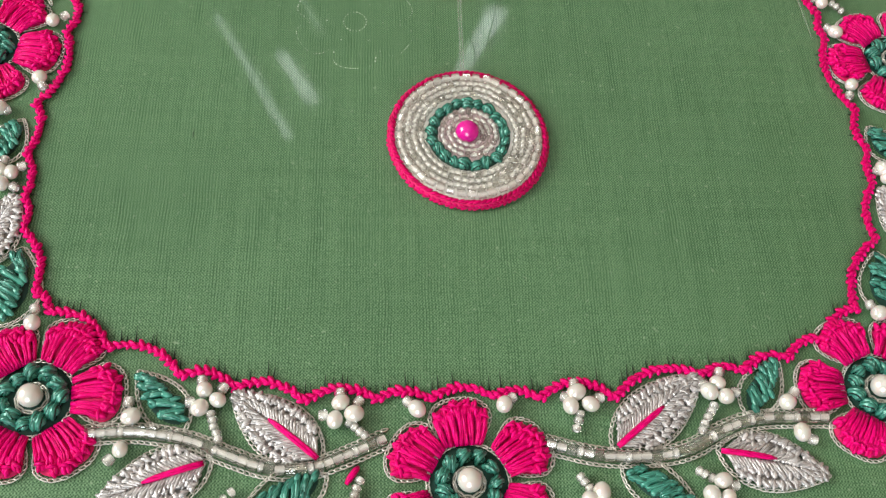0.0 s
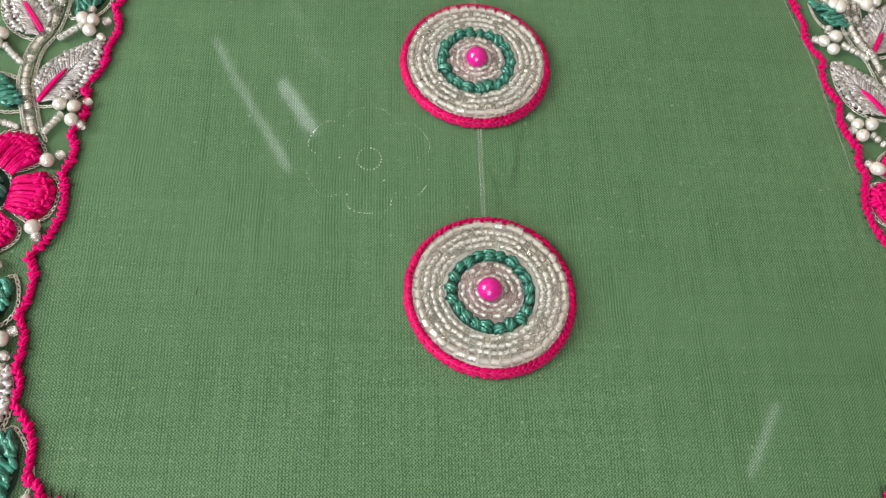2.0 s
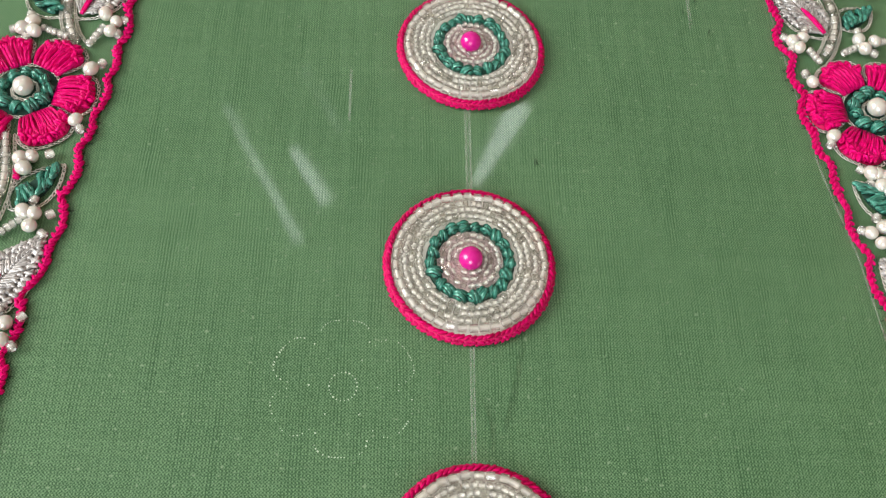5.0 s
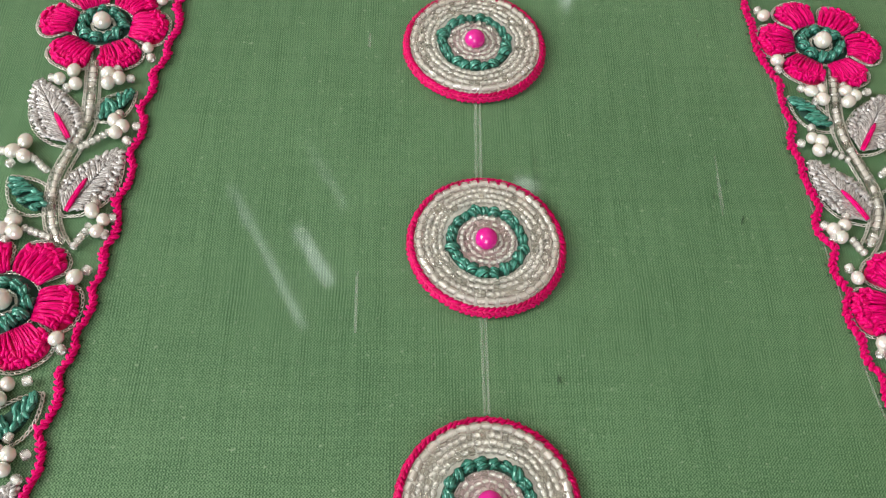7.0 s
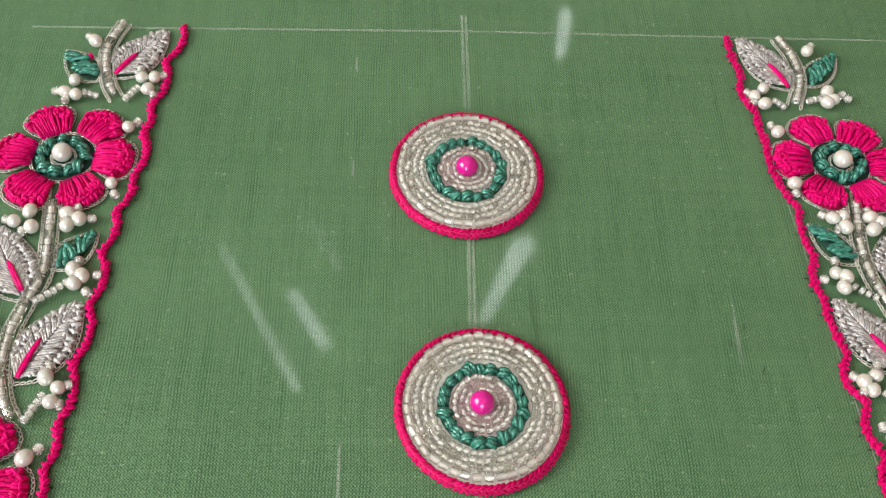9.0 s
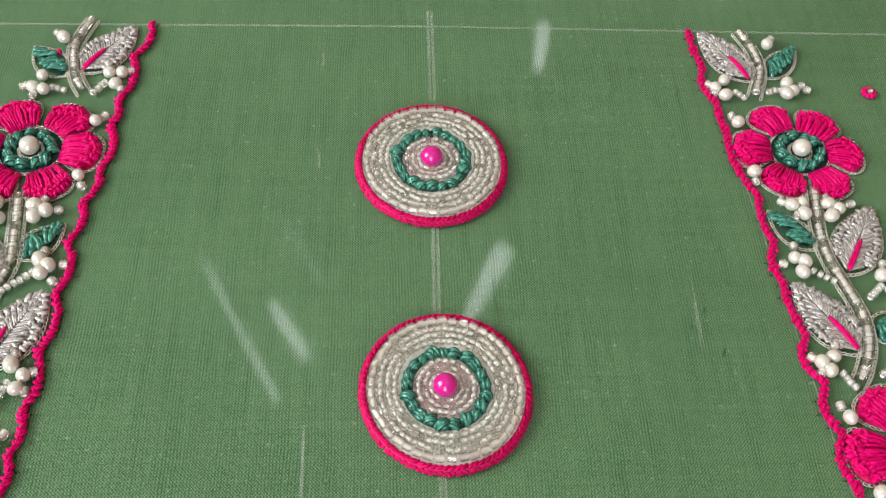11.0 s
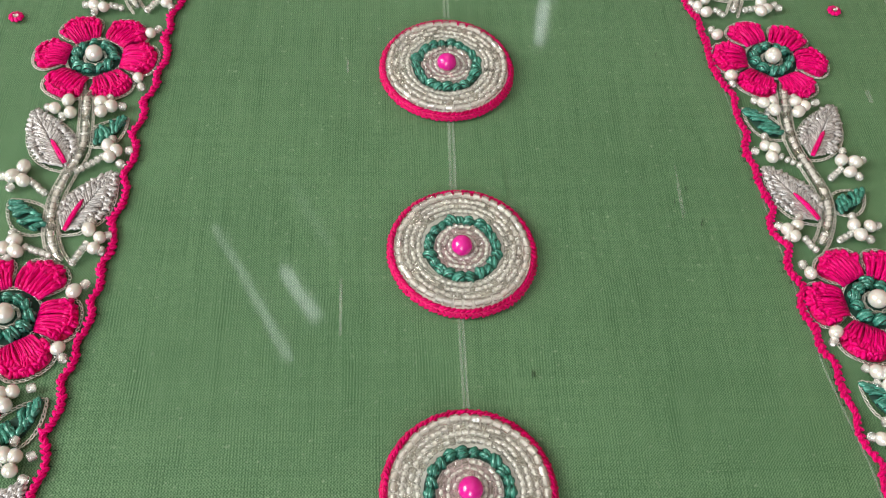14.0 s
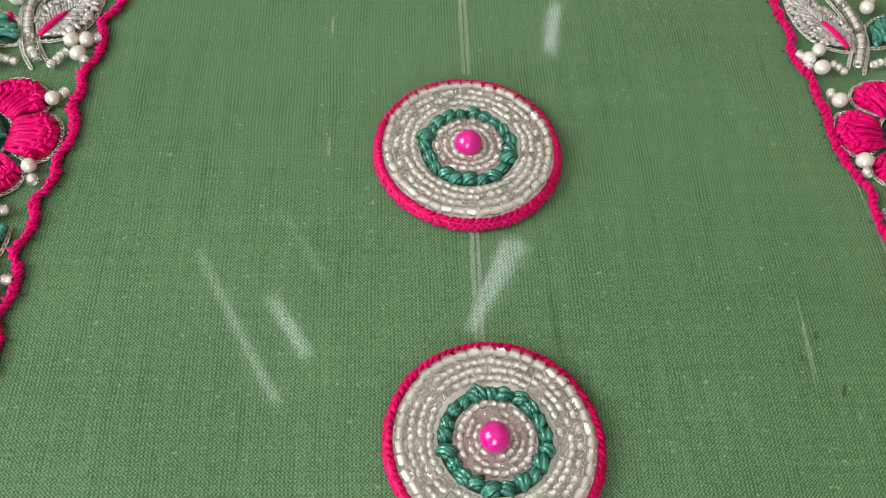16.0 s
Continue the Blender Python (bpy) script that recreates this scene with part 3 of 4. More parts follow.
def leaf(name, base, tip, half, silver, vein=None):
    """A leaf between base and tip: stitches over padding, and a chain-stitch outline."""
    base, tip = np.array(base, float), np.array(tip, float)
    d = tip - base
    length = float(np.linalg.norm(d))
    turn = math.degrees(math.atan2(d[1], d[0]))
    label = ("silver-grey fishbone-stitched leaf with pink vein and silver chain-stitch outline" if silver
             else "teal satin-stitched leaf outlined in silver chain stitch on green silk")
    ob = thing(name, base[0], base[1], label, "leaf", "silver leaves" if silver else "teal leaves", turn=turn)
    rim = [(length * t, half * leaf_profile(t)) for t in np.linspace(0.0, 1, 15)]
    outline = rim + [(x, -y) for x, y in rim[-2:0:-1]]
    shrink = 0.86 if silver else 0.60
    inner = [(length * 0.5 + (x - length * 0.5) * 0.84, y * shrink) for x, y in outline]
    g = Build()
    g.sheet(inner, 0.02, 0.6)
    part("padding", g.mesh("padding", GREY_GROUND if silver else TEAL_GROUND), ob)
    if silver:
        for sign in (1, -1):
            b = Build()
            n = max(7, int(length / 1.6))
            for i in range(n):
                s = 0.02 + 0.84 * (i + 0.5) / n
                e = min(0.965, s + 0.17)
                w = half * leaf_profile(e) * 0.86
                a, c = np.array((s * length, sign * 0.2)), np.array((e * length, sign * w))
                span = float(np.linalg.norm(c - a))
                slant = math.atan2(c[1] - a[1], c[0] - a[0])
                for off in (-0.30, 0.34):
                    reach = random.uniform(0.48, 0.66)
                    pts = []
                    for k in range(6):
                        t = k / 5 * reach
                        p = a + (c - a) * t
                        pts.append((p[0] + off + random.uniform(-0.07, 0.07), p[1] + random.uniform(-0.05, 0.05), 0.62 + 0.42 * math.sin(math.pi * (0.2 + 0.65 * t)) + random.uniform(-0.05, 0.05)))
                    b.tube(pts, [random.uniform(0.30, 0.44) for _ in pts], 6)
                for t, size in ((0.58, 1.1), (0.96, 1.3)):
                    if span * 0.34 < 0.7 and t < 0.9:
                        continue
                    p = a + (c - a) * (t + random.uniform(-0.05, 0.05))
                    for turn_by in (-0.5, 0.6):
                        b.blob((p[0] + random.uniform(-0.2, 0.2), p[1] + random.uniform(-0.12, 0.12), 0.86 + random.uniform(-0.08, 0.18)), size * random.uniform(0.8, 1.05), size * random.uniform(0.42, 0.56), 0.5,
                               slant + turn_by * sign + random.uniform(-0.3, 0.3), 6, 4)
            part("stitched_half", b.mesh("stitched_half", GREY), ob)
    else:
        b = Build()
        n = max(6, int(length / 1.75))
        for i in range(n):
            s = 0.04 + 0.80 * (i + 0.5) / n
            e = min(0.95, s + random.uniform(0.06, 0.26))
            w0, w1 = half * leaf_profile(s) * 0.48, half * leaf_profile(e) * 0.55
            bow = random.uniform(-0.3, 0.3)
            pts, rad = [], []
            for k in range(8):
                t = k / 7
                pts.append((length * (s + (e - s) * t) + bow * math.sin(math.pi * t), -w0 + (w0 + w1) * t, 0.40 + 0.95 * math.sin(math.pi * (0.12 + 0.76 * t))))
                rad.append(0.58 * random.uniform(0.75, 1.3))
            b.tube(pts, rad, 6)
            b.tube([(x + random.uniform(0.5, 0.9), y * random.uniform(0.7, 1.1), z - 0.12) for x, y, z in pts], [r * 0.75 for r in rad], 6)
            for side, x, w in ((1, e, w1), (-1, s, w0)):
                if random.random() < 0.8:
                    b.blob((length * x + random.uniform(-0.3, 0.3), side * w * random.uniform(0.6, 0.95), 1.0 + random.uniform(0, 0.3)), random.uniform(1.0, 1.5), 0.78, 0.70, random.uniform(0.3, 1.5), 6, 5)
        part("satin_fill", b.mesh("satin_fill", TEAL), ob)
    part("silver_outline", outline_mesh([(length * 0.5 + (x - length * 0.5) * 1.06, y * 1.06) for x, y in outline], closed=True), ob, None, "silver chain-stitch outline")
    if vein:
        c, s = math.cos(-radians(turn)), math.sin(-radians(turn))
        local = []
        for p in vein:
            q = np.array(p, float) - base
            local.append((c * q[0] - s * q[1], s * q[0] + c * q[1]))
        a, e = map(np.array, local)
        b = Build()
        for off, k in ((-0.22, 1.0), (0.22, 0.92)):
            pts = [(*(a + (e - a) * t), 1.25 + 0.35 * math.sin(math.pi * t)) for t in np.linspace(0, 1, 9)]
            pts = [(x, y + off * math.sin(math.pi * min(1, i / 4)) if i < 4 else y + off, z) for i, (x, y, z) in enumerate(pts)]
            b.tube(pts, [0.24 * k, 0.36 * k, 0.42 * k, 0.46 * k, 0.46 * k, 0.46 * k, 0.46 * k, 0.44 * k, 0.34 * k], 6)
        part("vein", b.mesh("vein", PINK), ob, None, "hot pink thread vein")


def stem(points):
    """A line of silver-lined tube beads with small round beads between them, chain stitch down both sides."""
    path = smooth_path(points)
    ob = thing("bead_vine", path[0][0], path[0][1], "curved stem of clear tube beads edged with silver chain stitch", "beadwork", "bead vines of the border")
    path = path - path[0]
    step = resample(path, 0.2)
    run, i, k = 0.0, 0, 0
    while i < len(step) - 12:
        long = k % 5 != 3
        span = (1.95 if long else 1.1) * random.uniform(0.95, 1.05)
        j = min(len(step) - 1, i + int(round(span / 0.2)))
        a, b = step[i], step[j]
        m = (a + b) / 2
        turn = math.degrees(math.atan2(b[1] - a[1], b[0] - a[0]))
        length = float(np.linalg.norm(b - a))
        if long:
            part("tube_bead", random.choice((TUBE, TUBE, TUBE, STEM_TUBE)), ob, at(m[0], m[1], 1.05, turn + random.uniform(-3, 3), length / 2.22, 1.36, 1.2, random.uniform(0, 45)))
        else:
            part("round_bead", MILKY_SEED, ob, at(m[0], m[1], 1.1, turn, length * 0.95, 1.45, 1.3))
        i, k = j, k + 1
    d = np.gradient(step, axis=0)
    d /= np.linalg.norm(d, axis=1)[:, None] + 1e-9
    for sign in (1, -1):
        side = step + sign * 1.7 * np.stack((-d[:, 1], d[:, 0]), 1)
        part("silver_outline", outline_mesh(side[::4]), ob, None, "silver chain-stitch edging")


def bead_row(ob, a, b, size=1.2):
    a, b = np.array(a, float), np.array(b, float)
    n = max(2, int(round(np.linalg.norm(b - a) / 1.4)))
    turn = math.degrees(math.atan2(b[1] - a[1], b[0] - a[0]))
    for i in range(n):
        p = a + (b - a) * (i + 0.5) / n
        part("seed_bead", MILKY_SEED, ob, at(p[0] + random.uniform(-0.12, 0.12), p[1] + random.uniform(-0.12, 0.12), 0.85 * size, turn + random.uniform(-14, 14), 1.15, size, size))


def pearl_cluster(pearls, beads, stalk=()):
    mid = np.mean(np.array(pearls, float), axis=0)
    ob = thing("pearl_cluster", mid[0], mid[1], "cream pearls tipped with clear seed beads, sewn to green silk", "beadwork", "pearl sprigs")
    for x, y in pearls:
        r = 1.56 * random.uniform(0.92, 1.08)
        part("pearl", PEARL_BALL, ob, at(x - mid[0], y - mid[1], r, random.uniform(0, 360), r * random.uniform(1.0, 1.22), r, r))
    for x, y in beads:
        turn = math.degrees(math.atan2(y - mid[1], x - mid[0])) + random.uniform(-20, 20)
        part("seed_bead", MILKY_SEED, ob, at(x - mid[0], y - mid[1], 1.05, turn, 1.8, 1.35, 1.35))
    if stalk:
        bead_row(ob, (np.array(stalk[0]) - mid) * 0.72, np.array(stalk[1]) - mid)


def stitch_mesh(name, mat):
    """One plait of the cord: two plump lobes, the second half a pitch behind, leaning together."""
    b = Build()
    j = random.uniform
    b.blob((-0.30 + j(-0.1, 0.1), 0.22 + j(-0.08, 0.08), 0.66), j(0.92, 1.1), j(0.48, 0.58), 0.55, -0.62 + j(-0.2, 0.2), 8, 6)
    b.blob((0.45 + j(-0.1, 0.1), -0.42 + j(-0.1, 0.1), 0.60), j(0.75, 0.95), j(0.42, 0.52), 0.50, 0.70 + j(-0.35, 0.35), 8, 6)
    b.tube([(-0.7, 0.55, 0.85), (-0.3, 0.25, 1.16), (0.1, -0.05, 1.18), (0.5, -0.3, 0.95)], [0.10, 0.2, 0.2, 0.10], 5)
    return b.mesh(name, mat)


STITCHES = [stitch_mesh("cord_stitch", PINK) for _ in range(9)]


def scallop_path(cusps, inward):
    """Arcs from cusp to cusp; a third number is how far the arc bulges, as a share of its chord."""
    path = []
    for a, b in zip(cusps, cusps[1:]):
        depth = a[2] if len(a) > 2 else 0.155
        a, b = np.array(a[:2], float), np.array(b[:2], float)
        chord = float(np.linalg.norm(b - a))
        n = np.array((-(b - a)[1], (b - a)[0])) / chord
        if n @ np.array(inward) < 0:
            n = -n
        for t in np.linspace(0, 1, 16)[:-1]:
            path.append(a + (b - a) * t + n * depth * chord * math.sin(math.pi * t) ** 0.75)
    path.append(np.array(cusps[-1][:2], float))
    return np.array(path)


def cord(cusps, inward, name="scalloped_cord"):
    path = resample(scallop_path(cusps, inward), 1.55)
    ob = thing(name, path[0][0], path[0][1], "hot pink plaited cord sewn in small scallops along the border", "cord", "pink scalloped edging")
    path = path - path[0]
    core = Build()
    core.tube([(x, y, 0.45) for x, y in path], 0.62, 6, 0.8)
    part("cord_core", core.mesh("cord_core", PINK), ob)
    for i in range(len(path) - 1):
        d = path[min(i + 2, len(path) - 1)] - path[max(i - 1, 0)]
        p = (path[i] + path[i + 1]) / 2
        k = random.uniform(1.0, 1.14)
        part("cord_stitch", random.choice(STITCHES), ob, at(p[0] + random.uniform(-0.1, 0.1), p[1] + random.uniform(-0.1, 0.1), 0,
                                                             math.degrees(math.atan2(d[1], d[0])) + random.uniform(-13, 13), k, k * random.uniform(0.92, 1.15), k * random.uniform(0.9, 1.15)))
    return ob


def bead_ring(ob, name, mesh, radius, count, z, sx, sy, stretch, phase=0.0):
    for k in range(count):
        a = 2 * math.pi * (k + phase + random.uniform(-0.08, 0.08)) / count
        r = radius + random.uniform(-0.14, 0.14)
        part(name, random.choice(mesh), ob, at(r * math.cos(a), stretch * r * math.sin(a), z + random.uniform(-0.16, 0.16), math.degrees(a) + 90 + random.uniform(-9, 9), sx * random.uniform(0.88, 1.06), sy * random.uniform(0.92, 1.06), sy, random.uniform(0, 45)))


def braid_mesh(radius, stretch):
    """The cord round the button: two rows of slanted lobes."""
    b = Build()
    n = 88
    for k in range(n):
        a = 2 * math.pi * (k + random.uniform(-0.15, 0.15)) / n
        for r, z, slant in ((radius + 0.25, 0.55, 0.55), (radius + 0.08, 1.25, -0.55), (radius - 0.35, 1.95, 0.5)):
            b.blob((r * math.cos(a), stretch * r * math.sin(a), z + random.uniform(-0.06, 0.06)), random.uniform(0.85, 1.1), 0.46, 0.48, a + math.pi / 2 + slant + random.uniform(-0.2, 0.2), 6, 4)
    return b.mesh("braided_rim", RIM_PINK)


def button(x, y, turn, size, pearl_at, stretch=1.045):
    ob = thing("beaded_button", x, y, "round button of clear bead rings, teal knots and a pink pearl", "button", "row of beaded buttons", turn=turn)
    ob.scale = (size, size, 1.0)
    g = Build()
    rim = [(16.4 * math.cos(a), stretch * 16.4 * math.sin(a)) for a in np.linspace(0, 2 * math.pi, 49)[:-1]]
    g.sheet(rim, 1.45, 0.5)
    backing = part("backing", g.mesh("backing", BUTTON_GROUND), ob, None, "pale padded backing")
    g = Build()
    g.tube([(px * 1.02, py * 1.02, 0.9) for px, py in rim], 0.95, 6, 1.0, True)
    part("padded_edge", g.mesh("padded_edge", PINK_GROUND), ob, None, "pink padded edge")
    g = Build()
    g.sheet([(6.6 * math.cos(a), stretch * 6.6 * math.sin(a)) for a in np.linspace(0, 2 * math.pi, 25)[:-1]], 1.95, 0.12)
    part("inner_disc", g.mesh("inner_disc", PALE_PINK), backing, None, "pale pink inner disc")
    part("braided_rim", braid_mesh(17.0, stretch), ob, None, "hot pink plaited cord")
    bead_ring(ob, "tube_bead", (TUBE,), 15.05, 42, 2.5, 0.90, 1.08, stretch)
    bead_ring(ob, "seed_bead", (SEED, SEED, SEED, CLEAR_SEED), 13.35, 60, 2.45, 1.22, 0.98, stretch)
    bead_ring(ob, "seed_bead", (SEED, SEED, SEED, CLEAR_SEED), 11.85, 53, 2.6, 1.24, 0.98, stretch)
    bead_ring(ob, "seed_bead", (SEED, SEED, SEED, CLEAR_SEED), 10.45, 46, 2.65, 1.24, 0.92, stretch)
    # dark ring that darkens the gaps between the knots
    g = Build()
    g.tube([(7.95 * math.cos(a), stretch * 7.95 * math.sin(a), 1.9) for a in np.linspace(0, 2 * math.pi, 41)[:-1]], 1.15, 6, 0.5, True)
    part("knot_ground", g.mesh("knot_ground", TEAL_GROUND), backing, None, "dark teal ring under the knots")
    for k in range(21):
        a = 2 * math.pi * (k + random.uniform(-0.12, 0.12)) / 21
        s = random.uniform(1.3, 1.7)
        r = 7.95 + random.uniform(-0.3, 0.3)
        part("french_knot", random.choice(KNOTS), ob, at(r * math.cos(a), stretch * r * math.sin(a), 1.7, math.degrees(a) + random.uniform(-45, 45), s, s, s), "teal knot")
    bead_ring(ob, "seed_bead", (SEED, SEED, SEED, CLEAR_SEED), 5.75, 25, 2.75, 1.20, 0.95, stretch)
    bead_ring(ob, "seed_bead", (SEED, SEED, SEED, CLEAR_SEED), 4.35, 18, 2.6, 1.25, 0.80, stretch)
    bead_ring(ob, "seed_bead", (SEED, SEED, SEED, CLEAR_SEED), 3.1, 13, 2.7, 1.20, 0.85, stretch)
    part("pearl", PINK_BALL, ob, at(pearl_at, -0.1, 3.5, random.uniform(0, 360), 2.55, 2.5, 2.45), "hot pink pearl")


def tiny_flower(x, y):
    ob = thing("tiny_flower", x, y, "tiny hot pink thread rosette round a clear bead, on green silk", "flower", "scattered rosettes")
    for k in range(9):
        b = Build()
        a = 2 * math.pi * k / 9
        b.blob((1.2 * math.cos(a), 1.2 * math.sin(a), 0.65), 0.95, 0.70, 0.65, a + 0.5, 8, 6)
        part("stitch", b.mesh("stitch", PINK), ob)
    part("seed_bead", SEED, ob, at(0, 0, 1.0, 20, 1.5, 1.1, 1.1))


def red_stitch(a, b):
    a, b = np.array(a, float), np.array(b, float)
    ob = thing("stray_stitch", a[0], a[1], "short stray hot pink stitch on green silk", "thread", "stray pink stitches")
    m = Build()
    m.tube([(*((b - a) * t), 0.25 + 0.5 * math.sin(math.pi * t)) for t in np.linspace(0, 1, 6)], [0.4, 0.6, 0.65, 0.65, 0.6, 0.4], 6)
    part("stitch", m.mesh("stitch", PINK), ob)


def slub(x, y, length, lean):
    """A short dark thick place in one warp thread."""
    b = Build()
    n = 7
    pts = [((t - 0.5) * lean + 0.06 * math.sin(9 * t), (t - 0.5) * length, 0.02) for t in np.linspace(0, 1, n)]
    b.tube(pts, [0.03, 0.07, 0.11, 0.09, 0.12, 0.06, 0.02], 5)
    ob = new("thread_slub", b.mesh("thread_slub", SLUB_THREAD))
    ob.location = (x * MM, y * MM, 0)
    tagged(ob, "short dark slub in one thread of the green silk", "thread", "dark slubs in the silk")


def gloss_line(points):
    """A fine dull strand, added for a dark line that shows where the silk gleams."""
    path = smooth_path(points)
    ob = thing("dull_line", path[0][0], path[0][1], "fine dull green strand added for a dark line in the gloss of the silk", "thread", "loose thread ends")
    path = path - path[0]
    b = Build()
    n = len(path)
    b.tube([(p[0], p[1], 0.22 + 0.08 * math.sin(5.0 * i / n)) for i, p in enumerate(path)], [0.07 + 0.05 * math.sin(math.pi * i / n) for i in range(n)], 5)
    part("strand", b.mesh("strand", DULL_THREAD), ob)


def pale_line(points, width, name="pale_mark", strokes=1):
    """A worn tailor's chalk line, also used for pale slubs: a thin film on the silk, in one stroke or two beside each
    other.
    """
    path = resample(points, 1.5)
    d = np.gradient(path, axis=0)
    d /= np.linalg.norm(d, axis=1)[:, None] + 1e-9
    b = Build()
    for k in range(strokes):
        base, off = len(b.v), (k - (strokes - 1) / 2) * width * 0.62
        for p, t in zip(path, d):
            w = width / (strokes * 1.15) * random.uniform(0.7, 1.25) / 2
            for s in (-1, 1):
                b.v.append((p[0] - t[1] * (s * w + off), p[1] + t[0] * (s * w + off), 0.14))
        for i in range(len(path) - 1):
            b.f.append(tuple(base + 2 * i + q for q in (0, 2, 3, 1)))
            b.uv += [(0, 0)] * 4
    tagged(new(name, b.mesh(name, CHALK)), "faint pale line on green silk, worn chalk with some pale slubs", "chalk line", "chalk lines")


# cords: the cusps of the scallops
LEFT_CUSPS = [(-67.0, 353.4), (-70.0, 340.4), (-71.5, 325.3), (-72.0, 316.6), (-72.1, 303.1), (-74.5, 292.9), (-75.7, 281.6), (-75.8, 268.0), (-76.8, 254.2), (-77.2, 240.9), (-77.8, 231.4), (-79.1, 220.8), (-80.8, 211.4), (-82.1, 198.7), (-82.1, 186.0), (-85.7, 175.0), (-86.7, 161.3), (-85.9, 160.5), (-86.8, 151.1), (-90.2, 130.1), (-90.1, 116.7), (-88.6, 106.0), (-87.6, 97.8), (-82.8, 83.5), (-79.0, 78.6)]
cord(LEFT_CUSPS, (1, 0))
BOTTOM_CUSPS = [(-79.3, 79.4), (-67.4, 71.9), (-53.0, 66.0), (-42.5, 63.5), (-29.3, 60.6), (-15.6, 61.2), (-5.5, 61.2), (6.7, 61.7), (15.8, 61.2), (30.6, 61.2), (48.6, 66.4), (57.2, 67.0), (67.0, 70.2), (76.0, 74.4), (84.4, 81.6)]
BOTTOM_CUSPS = [(x, y - 0.6, 0.26 if x == 15.8 else 0.20) for x, y in BOTTOM_CUSPS]
cord(BOTTOM_CUSPS, (0, 1))
RIGHT_CUSPS = [(83.6, 80.8), (92.3, 97.8), (95.4, 112.6), (96.4, 121.5), (96.1, 133.4), (93.6, 155.1), (93.7, 163.0), (92.0, 176.6), (90.8, 190.1), (88.2, 201.8, 0.08), (87.2, 214.6, 0.2), (85.3, 223.0, 0.2), (85.1, 234.9, 0.22), (84.8, 246.5, 0.27), (83.3, 258.0, 0.07), (81.4, 272.1), (82.0, 282.6, 0.08), (81.3, 297.3, 0.10), (78.0, 318.0, 0.1), (77.5, 327.3), (76.0, 340.0, 0.03), (74.5, 354.9)]
cord(RIGHT_CUSPS, (-1, 0))
# buttons
button(4.5, 122.7, 4, 1.018, -0.45)
button(3.9, 184.7, -3, 1.012, 0.05)
button(5.4, 244.7, 6, 0.992, -0.25)
button(4.25, 305.6, -5, 1.018, -0.1)
# flowers
flower(1.4, 44.3, 93, size=0.94)
flower(-79.4, 60.8, 5, size=0.95)
flower(-104.0, 145.7, -5, size=0.95)
flower(-94.9, 227.0, 0, size=0.94)
flower(-88.6, 308.4, -4, size=0.91)
flower(84.1, 63.0, 176, size=0.91)
flower(109.4, 149.0, -175, size=0.95)
flower(100.8, 230.4, -179, size=0.94)
flower(94.8, 311.2, 176, size=0.91)
# left border, upper stretch
stem([(-88.5, 295.1), (-87.3, 284.9), (-86.6, 275.7), (-88.7, 267.8), (-90.3, 260.2), (-90.0, 252.0), (-88.3, 245.8), (-85.7, 241.4)])
pearl_cluster([(-92.5, 291.8), (-95.4, 289.0), (-91.3, 287.5)], [(-97.2, 289.6), (-93.2, 286.5)])
pearl_cluster([(-84.3, 291.3), (-81.5, 289.8), (-83.8, 288.1)], [(-78.9, 290.3), (-82.5, 293.0)])
leaf("silver_leaf", (-89.5, 269.5), (-100.5, 288.9), 5.3, True, [(-94.4, 278.5), (-89.9, 271.0)])
leaf("teal_leaf", (-85.1, 277.5), (-77.4, 286.5), 3.6, False)
pearl_cluster([(-80.3, 276.4), (-78.2, 274.8), (-79.5, 272.8)], [(-79.6, 278.8), (-75.1, 275.3), (-76.7, 270.9)], [(-81.5, 273.4), (-87.3, 268.0)])
pearl_cluster([(-99.1, 269.3), (-98.5, 265.0), (-101.3, 266.4)], [(-103.9, 266.8), (-101.3, 263.3)], [(-96.6, 265.4), (-92.7, 261.3)])
leaf("teal_leaf", (-91.1, 250.5), (-100.7, 259.9), 4.2, False)
leaf("silver_leaf", (-87.0, 250.1), (-77.6, 268.3), 5.6, True, [(-83.7, 259.5), (-86.5, 250.4)])
pearl_cluster([(-80.8, 250.4), (-78.0, 248.1), (-78.9, 245.1)], [(-80.6, 252.9), (-76.3, 249.0), (-77.3, 244.6)], [(-81.1, 246.8), (-83.6, 240.7)])
pearl_cluster([(-96.9, 247.1), (-96.1, 244.2), (-99.0, 245.0)], [(-97.9, 249.3), (-101.0, 244.9), (-97.8, 242.3)], [(-93.8, 245.9), (-88.2, 243.3)])
pearl_cluster([(-81.3, 233.2)], [(-79.3, 235.3)])
pearl_cluster([(-82.2, 218.6)], [(-80.9, 216.3)])
pearl_cluster([(-75.2, 317.4)], [(-73.5, 319.2)])
pearl_cluster([(-76.3, 300.3)], [(-75.2, 297.3)])
# left border, top end
stem([(-82.0, 354.0), (-83.8, 348.1), (-84.6, 342.2), (-82.5, 332.7), (-79.4, 326.8)])
leaf("silver_leaf", (-81.7, 334.9), (-70.9, 350.7), 5.2, True, [(-76.8, 342.4), (-81.1, 335.0)])
leaf("teal_leaf", (-85.5, 333.5), (-94.3, 343.3), 3.8, False)
pearl_cluster([(-74.4, 333.7), (-71.4, 333.8), (-72.5, 329.9)], [(-69.6, 334.8), (-71.0, 328.1), (-75.2, 336.7)], [(-75.8, 330.6), (-77.8, 326.6)])
pearl_cluster([(-90.3, 332.3), (-91.9, 328.3), (-89.2, 327.5)], [(-94.3, 328.8), (-91.6, 326.0)], [(-87.2, 328.7), (-83.7, 327.5)])
pearl_cluster([(-87.7, 346.0)], [(-89.5, 347.9)])
